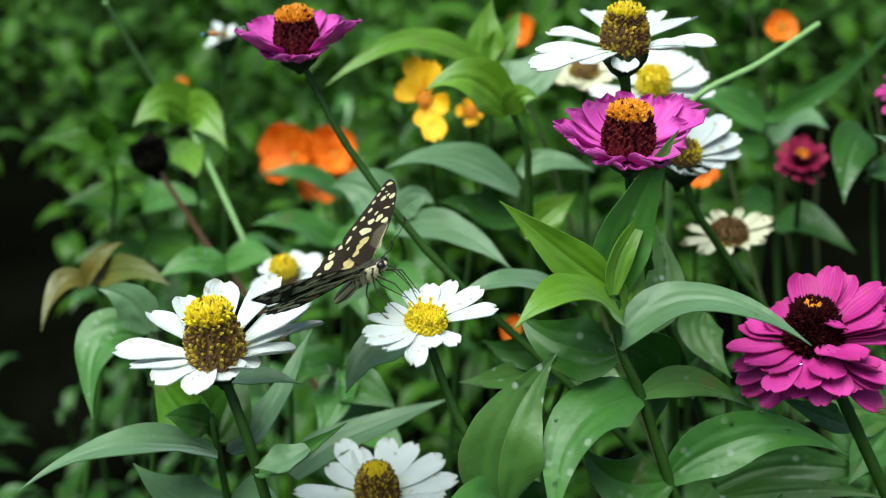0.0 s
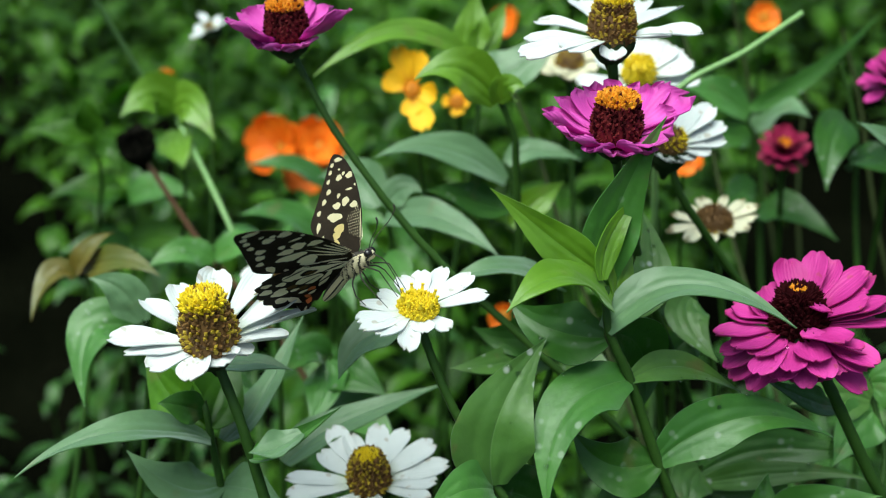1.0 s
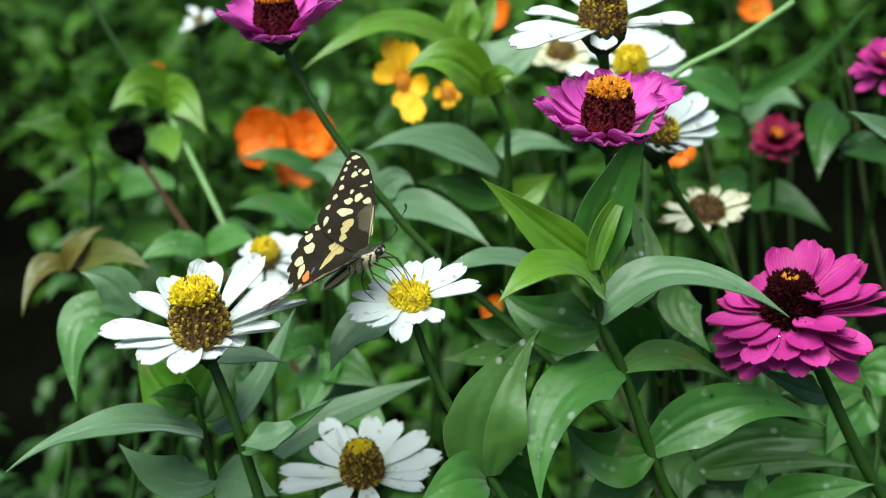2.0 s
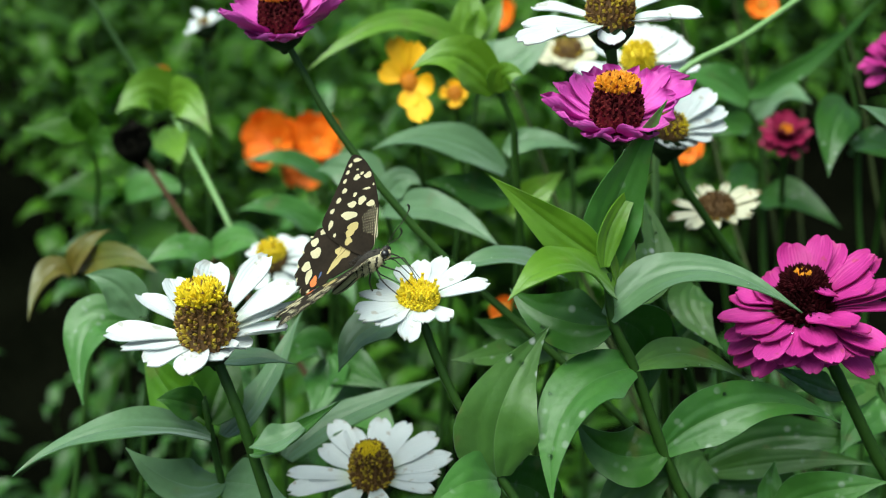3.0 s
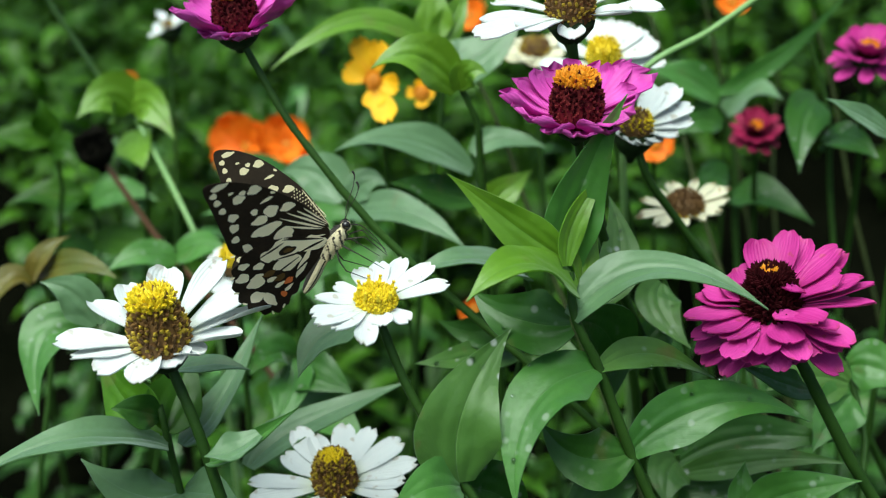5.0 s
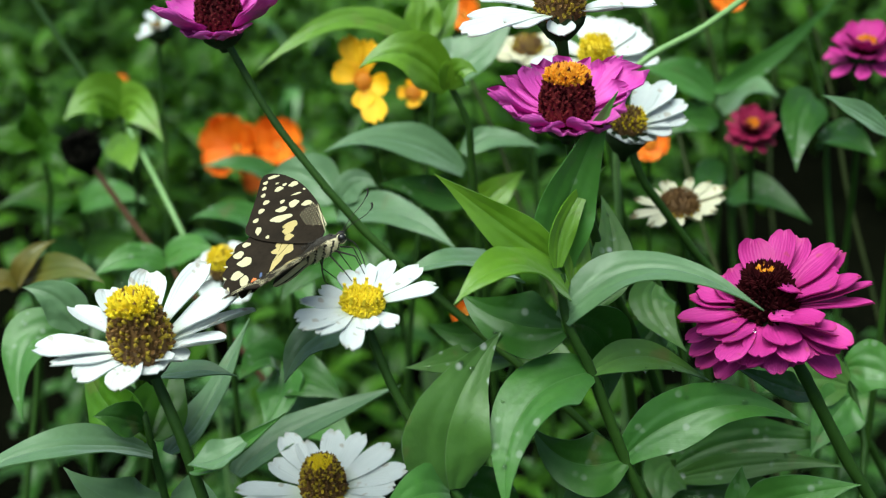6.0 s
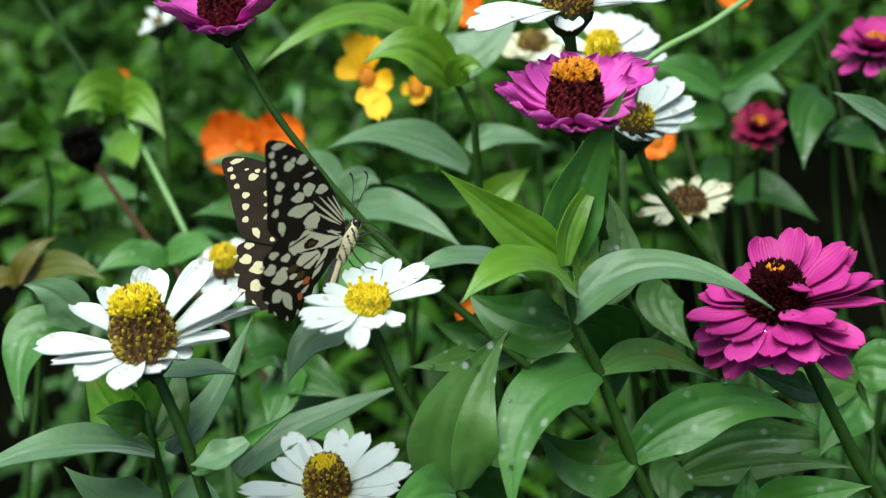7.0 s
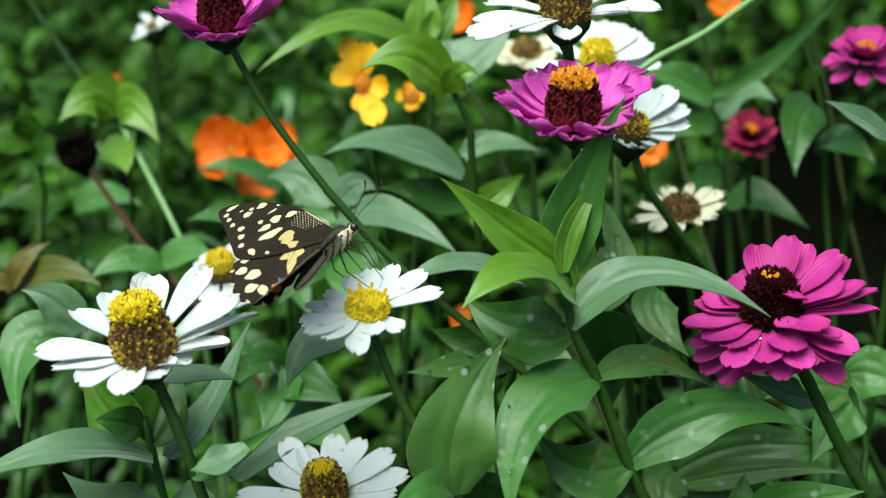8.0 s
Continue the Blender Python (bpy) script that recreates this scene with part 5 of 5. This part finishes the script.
for r in range(7):
    for k in range(12 - r):
        # dusting of fine pale flecks in lines over the cell, thinning out backwards
        y = 4.5 + 0.9 * r + 1.15 * k + 0.5 * (r % 2)
        x = 5.0 - 0.95 * r + 0.04 * (y - 4) - 0.014 * (y - 10) ** 2
        FORE_ABOVE.append((x, y, 0.34 + 0.12 * math.sin(3 * k + 2 * r), 0.17 - 0.014 * r, 60 + 25 * math.sin(k + r), 1, 0))
FORE_ABOVE.append(streak(3.4, 2.5, 6.0, 16.0, 0.16))
FORE_BELOW = [(x, y, a * 1.12, b * 1.15, turn, 5, 0) for x, y, a, b, turn in FORE_SPOTS]
FORE_BELOW += [streak(3.6, 4.7, 1.4, 17.2, 0.34, 5), streak(2.6, 4.7, -1.1, 17.6, 0.36, 5), streak(4.2, 5.2, 3.4, 15.7, 0.3, 5), streak(1.8, 5.2, -2.4, 14.4, 0.34, 5), streak(4.8, 5.5, 5.2, 14.5, 0.25, 5), streak(0.8, 2.5, -5.6, 9.5, 0.4, 5)]
HIND = ((-0.5, 0.5), (-1.5, 6), (-5, 13), (-10.5, 19), (-16.5, 22.0), (-22.5, 21.6), (-27.7, 17.8), (-30.9, 13), (-32.4, 7.9), (-31.6, 2.7), (-29.0, -1.2), (-24.9, -1.8), (-20.0, -1.6), (-12.0, -1.2), (-4.0, -1.0))
HIND_SPOTS = [(-19.8, 19.6, 1.5, 1.0, -50), (-23.6, 17.2, 1.8, 1.5, -58), (-23.0, 12.4, 2.4, 1.9, -58), (-27.4, 8.9, 2.0, 1.75, -58), (-26.3, 4.5, 2.5, 1.4, 20)]
HIND_EDGE = [(-25.0, 20.2, 0.9, 0.35, -60), (-29.0, 15.8, 0.9, 0.35, -40), (-31.2, 11.0, 0.9, 0.35, -15), (-31.8, 5.8, 0.9, 0.35, 5), (-30.2, 0.6, 0.9, 0.35, 30), (-26.5, -1.2, 0.9, 0.4, 75)]
HIND_ABOVE = [(*m, 1, 0) for m in HIND_SPOTS + HIND_EDGE]
HIND_ABOVE += [(-8.3, 9.2, 3.9, 2.7, -56, 6, 0), (-10.6, 6.8, 3.6, 2.3, -56, 6, 0), (-13.8, 4.3, 4.2, 1.35, 57, 6, 0), (-23.9, 1.2, 1.9, 1.5, 20, 2, 0), (-21.2, 1.9, 1.7, 1.3, 30, 0, 1), (-20.9, 2.4, 1.3, 0.45, 30, 3, 2)]
HIND_ABOVE += [streak(-8.5, 11.5, -12.2, 7.4, 0.12, 4, 1), streak(-5.5, 8.5, -14.5, 5.0, 0.12, 4, 1)]
# the underside: cream at the base with black lines and an eye-like oval, then dusky cells, then the pale row
HIND_BELOW = [(*m, 5, 0) for m in HIND_EDGE] + [(x, y, a * 1.15, b * 1.1, turn, 5, 0) for x, y, a, b, turn in HIND_SPOTS]
HIND_BELOW += [(-3.4, 4.6, 5.0, 2.6, -40, 5, 0), (-8.6, 11.3, 5.6, 3.3, -48, 5, 0), (-12.6, 7.4, 4.4, 2.4, -52, 5, 0), (-13.2, 14.6, 2.6, 2.0, -40, 5, 0), (-10.5, 2.6, 5.2, 1.1, 78, 5, 0)]
HIND_BELOW += [(-8.8, 10.4, 2.7, 1.45, -48, 0, 1), (-8.6, 10.2, 1.5, 0.7, -48, 4, 2), streak(-0.5, 3.0, -6.0, 13.5, 0.42, 0, 1), streak(-0.5, 1.8, -8.0, 6.4, 0.4, 0, 1), streak(-8.0, 6.4, -13.0, 11.5, 0.3, 0, 1), streak(-9.5, 5.6, -17.5, 8.5, 0.28, 0, 1), streak(-3.0, 0.9, -16.0, 3.4, 0.3, 0, 1), streak(-7.0, 13.0, -15.5, 17.0, 0.3, 0, 1)]
HIND_BELOW += [(-17.6, 15.2, 1.7, 1.2, -50, 5, 0), (-18.4, 10.6, 2.2, 1.0, -55, 4, 0), (-18.2, 6.6, 2.0, 1.1, -60, 4, 0), (-17.8, 3.2, 1.6, 1.0, -70, 2, 0), (-19.9, 8.6, 1.5, 0.8, -58, 5, 1), (-20.3, 5.0, 1.7, 0.7, -66, 5, 1), (-20.0, 1.6, 1.7, 0.6, -80, 5, 1), (-20.6, 13.2, 1.5, 0.8, -52, 5, 1), (-22.6, 1.6, 1.3, 1.0, 20, 2, 1)]

butterfly = thing("butterfly", (0, 0, 0), "black and cream lime butterfly feeding on the small white zinnia", "butterfly")


def mm(*p):
    return Vector(p) / 1000


# body: furry thorax with slanting bars and a drooping striped abdomen, turned round one line
bm = bmesh.new()
line = smooth_line([(-17.2, 0.4, -3.4), (-16.4, 1.1, -3.2), (-13.5, 1.8, -2.7), (-9.5, 2.15, -1.9), (-5.5, 2.0, -1.0), (-3, 2.3, -0.5), (0, 2.9, 0), (3, 3.1, 0.2), (5.5, 2.6, 0.3), (7.6, 1.7, 0.3)], 5)
rings = [[bm.verts.new(mm(x, math.cos(k * math.pi / 12) * r, z + math.sin(k * math.pi / 12) * r)) for k in range(24)] for x, r, z in line]
for q, a, b in zip(line, rings, rings[1:]):
    for k in range(24):
        f = bm.faces.new((a[k], b[k], b[(k + 1) % 24], a[(k + 1) % 24]))
        low = math.sin((k + 0.5) * math.pi / 12)
        if q.x < -4:
            pale = low < 0.5 and not -0.55 < low < -0.3 and low > -0.93
        else:
            pale = low < 0.45 and (q.x - 2.2 * low + 20) % 3.1 > 1.0 or 0.55 < low < 0.75
        f.material_index = 1 if pale else 0
bm.faces.new(rings[0])
bm.faces.new(rings[-1][::-1])
rnd = random.Random(3)
for i in range(520):
    # fur of the thorax
    x, a = rnd.uniform(-4, 7), rnd.uniform(0, 6.283)
    r = 2.8 if x < 4 else 2.3
    d = Vector((rnd.uniform(-0.9, 0.2), math.cos(a), math.sin(a))).normalized()
    floret(bm, mm(x, math.cos(a) * r, 0.1 + math.sin(a) * r), d, rnd.uniform(0.0005, 0.0012), 0.00009, 1 if math.sin(a) < 0.3 and (x - 2.2 * math.sin(a) + 20) % 3.1 > 1.0 else 0)
body = part("body", bm, (FUR_DARK, FUR_CREAM), butterfly, "dark furry body with cream stripes")
bm = bmesh.new()
bmesh.ops.create_uvsphere(bm, u_segments=18, v_segments=12, radius=0.0019, matrix=Matrix.Translation(mm(8.6, 0, 0.2)) @ Matrix.Diagonal((0.9, 1.0, 1.05, 1)))
for f in bm.faces:
    c = f.calc_center_median() * 1000
    f.material_index = 0 if c.z > 0.9 and abs(c.y) < 0.9 or -0.2 > c.z > -0.7 else 1
head = part("head", bm, (FUR_DARK, FUR_CREAM), butterfly)
for s in (-1, 1):
    bm = bmesh.new()
    bmesh.ops.create_uvsphere(bm, u_segments=16, v_segments=10, radius=0.0014, matrix=Matrix.Translation(mm(9.0, 1.2 * s, 0.55)))
    part("eye", bm, EYE, head, "glossy dark eye")
    bm = bmesh.new()
    tube(bm, smooth_line([mm(9.8, 0.6 * s, 1.5), mm(14, 2.4 * s, 3.6), mm(19, 4.8 * s, 5.0), mm(22, 6 * s, 6.6)], 6), (0.00013, 0.00015), 6)
    tube(bm, smooth_line([mm(21.2, 5.7 * s, 6.1), mm(22, 6 * s, 6.6), mm(22.6, 6.1 * s, 7.4), mm(22.8, 6.1 * s, 8.2)], 3), (0.0002, 0.00038), 6)
    part("antenna", bm, FUR_DARK, head, "thin black clubbed antenna")
    for x, knee, foot in ((5, (10, 3.5, -6), (9.5, 3, -16)), (3, (5, 6.5, -7), (6, 6, -17)), (1, (-2, 5, -8), (1, 6.5, -17))):
        bm = bmesh.new()
        tube(bm, smooth_line([mm(x, 1.4 * s, -2), mm(x + 0.6 * (knee[0] - x), knee[1] * s * 0.8, -4.2), mm(knee[0], knee[1] * s, knee[2])], 4), (0.00034, 0.0002), 6)
        tube(bm, [mm(knee[0], knee[1] * s, knee[2]), mm((knee[0] + foot[0]) / 2, (knee[1] + foot[1]) / 2 * s, (knee[2] + foot[2]) / 2), mm(foot[0], foot[1] * s, foot[2])], (0.0002, 0.00011), 6)
        part("leg", bm, FUR_DARK, butterfly, "thin black leg")
bm = bmesh.new()
tube(bm, smooth_line([mm(9.8, 0, -0.6), mm(11.6, 0, -4), mm(11.2, 0, -10), mm(9.4, 0, -16)], 5), (0.00024, 0.00012), 6)
part("proboscis", bm, FUR_DARK, head)

wings = {}
for side, name in ((-1, "near"), (1, "far")):
    wings[name] = (wing("forewing", FORE, FORE_ABOVE, FORE_BELOW, side, butterfly), wing("hindwing", HIND, HIND_ABOVE, HIND_BELOW, side, butterfly, 0.6, 1.3))


# ---- small hovering insect that soon flies off ----
BEE_BLUE = plain("teal_sheen", (0.02, 0.12, 0.16), (0.05, 0.22, 0.28), 0.3, 900)
BEE_RUST = plain("rust_fur", (0.3, 0.12, 0.03), (0.42, 0.18, 0.05), 0.8, 900)
BEE_WING = plain("smoky_wing", (0.25, 0.25, 0.24), (0.4, 0.4, 0.38), 0.4, 900, through_light=0.6)
bee = thing("hoverfly", (0, 0, 0), "tiny teal and rust hoverfly in flight", "insect")
for name, x, r, k, mat in (("head", 3.2, 1.1, 1.0, BEE_BLUE), ("thorax", 1.2, 1.35, 1.2, FUR_DARK), ("abdomen", -1.9, 1.3, 1.9, BEE_RUST)):
    bm = bmesh.new()
    bmesh.ops.create_uvsphere(bm, u_segments=14, v_segments=10, radius=r / 1000, matrix=Matrix.Translation(mm(x, 0, 0)) @ Matrix.Diagonal((k, 1, 0.95, 1)))
    part(name, bm, mat, bee)
for s in (-1, 1):
    rows = [[mm(1.2 - 2.2 * u + 0.9 * v * math.sin(math.pi * u ** 0.7), s * (0.9 + 4.6 * u), 1.0 + 1.2 * u) for v in (-1, 0, 1)] for u in (0, 0.25, 0.5, 0.75, 1)]
    bm = bmesh.new()
    sheet(bm, rows, 0.00006, [[Vector((0, 0, 1))] * 3] * 5)
    part("wing", bm, BEE_WING, bee)
BEE = [
    (0, (-0.1198, 0.5062, 0.6727), 170),
    (0.1, (-0.1082, 0.4990, 0.6564), 150),
    (0.2, (-0.1245, 0.5042, 0.6697), 170),
    (0.3, (-0.1086, 0.5120, 0.6829), 120),
    (0.4, (-0.1034, 0.5738, 0.6937), 80),
    (0.8, (-0.0807, 0.9931, 0.7451), 70),
    (2, (0.0090, 1.7752, 0.9356), 70),
    (8, (0.1841, 2.4231, 1.0685), 90),
]


# ---- what moves ----
# seconds, head's place, heading, nose up, bank; near and far wings' lift; forewings' sweep back; hindwings' further sweep
FLIGHT = [
    (0, (-0.0246, 0.3442, 0.6458), -21, 36, 14, 33, 8, -2, 2, -3, -2),
    (0.1, (-0.0249, 0.3436, 0.6468), -17, 34, 8, 32, 2, 1, 3, -7, -3),
    (0.3, (-0.0267, 0.3581, 0.6385), -21, 37, 8, 66, 55, 4, 5, 1, 1),
    (0.5, (-0.0267, 0.3512, 0.6471), -6, 49, 19, 77, 3, -1, -13, -2, -1),
    (0.7, (-0.0247, 0.3489, 0.6450), -14, 42, 12, 72, 50, -6, 1, 0, 0),
    (0.8, (-0.0277, 0.3488, 0.6439), -21, 55, 3, 93, 78, 7, 3, -6, -4),
    (1, (-0.0264, 0.3454, 0.6442), -16, 41, -6, 35, 46, -5, 1, 12, 8),
    (1.3, (-0.0229, 0.3417, 0.6468), -17, 44, -4, 28, 32, -8, 4, 1, 1),
    (1.5, (-0.0198, 0.3406, 0.6452), -15, 32, 2, 26, 27, -1, 3, -4, -2),
    (3, (-0.0209, 0.3443, 0.6414), -14, 34, 13, 21, 20, 4, 3, -2, -3),
    (3.5, (-0.0212, 0.3422, 0.6431), -17, 37, 13, 34, 35, 0, 4, -6, -3),
    (3.7, (-0.0241, 0.3467, 0.6450), -14, 52, 15, 25, 30, 3, 9, -4, -5),
    (4, (-0.0140, 0.3460, 0.6450), -12, 24, -5, 41, 43, -2, 6, 10, 7),
    (4.3, (-0.0197, 0.3496, 0.6407), -13, 39, -1, 57, 87, -2, 10, 1, 1),
    (4.5, (-0.0161, 0.3474, 0.6414), -5, 14, -1, 46, 61, -8, -5, 0, 0),
    (4.7, (-0.0225, 0.3600, 0.6436), 16, 48, -9, 80, 75, -4, -3, 4, 3),
    (5.8, (-0.0150, 0.3597, 0.6436), 17, 28, -2, 22, 16, 11, 6, -1, -2),
    (6, (-0.0186, 0.3604, 0.6399), 13, 23, -3, 20, 18, 12, 8, 1, 2),
    (6.3, (-0.0162, 0.3630, 0.6369), 24, 19, 0, 33, 33, 0, -1, 0, 0),
    (6.5, (-0.0152, 0.3610, 0.6380), 13, 16, 1, 22, 32, 18, 7, -2, -3),
    (6.8, (-0.0155, 0.3638, 0.6389), 31, 18, 26, 79, 55, 5, 9, -7, -10),
    (6.9, (-0.0157, 0.3651, 0.6391), 32, 35, 9, 63, 66, 1, 2, -7, -10),
    (7, (-0.0164, 0.3671, 0.6406), 52, 40, -29, 64, 58, -14, -13, 7, -1),
    (7.2, (-0.0190, 0.3639, 0.6451), 54, 33, -16, 86, 61, -3, -1, 1, 2),
    (7.3, (-0.0190, 0.3720, 0.6415), 41, 32, -17, 69, 67, 0, 5, 4, -3),
    (7.5, (-0.0198, 0.3691, 0.6430), 43, 39, -14, 79, 65, -6, -5, 2, 2),
    (7.7, (-0.0166, 0.3642, 0.6438), 36, 29, -17, 21, 27, 28, 13, -1, -2),
    (7.8, (-0.0168, 0.3671, 0.6416), 44, 24, -18, 21, 28, 35, 15, -2, -5),
    (8, (-0.0165, 0.3620, 0.6437), 40, 21, -20, 17, 26, 35, 13, -1, -4),
]


def lift(side, angle, sweep, hinge):
    """The pose of a wing on the body: raised by angle from level and swept back."""
    return Matrix.Translation(hinge) @ Matrix.Rotation(radians(-angle if side < 0 else angle), 4, "X") @ Matrix.Rotation(radians(sweep) * side, 4, "Z")


def motions():
    whole, parts = [], {(n, k): [] for n in wings for k in (0, 1)}
    for t, head_at, heading, nose, bank, near, far, sweep_near, sweep_far, hind_near, hind_far in FLIGHT:
        turn = Matrix.Rotation(radians(heading), 4, "Z") @ Matrix.Rotation(radians(-nose), 4, "Y") @ Matrix.Rotation(radians(bank), 4, "X")
        whole.append((t, Matrix.Translation(head_at) @ turn @ Matrix.Translation(mm(-9, 0, 0))))
        for n, side, angle, sweep, more in (("near", -1, near, sweep_near, hind_near), ("far", 1, far, sweep_far, hind_far)):
            hinge = mm(2.0, 1.6 * side, 2.2)
            parts[n, 0].append((t, lift(side, angle, sweep, hinge)))
            parts[n, 1].append((t, lift(side, angle, sweep + more, hinge)))
    walk(butterfly, whole)
    walk(bee, [(t, Matrix.Translation(at) @ pose(0, 0, 0, 0, 10, turn)) for t, at, turn in BEE])
    for (n, k), rows in parts.items():
        walk(wings[n][k], rows)


motions()
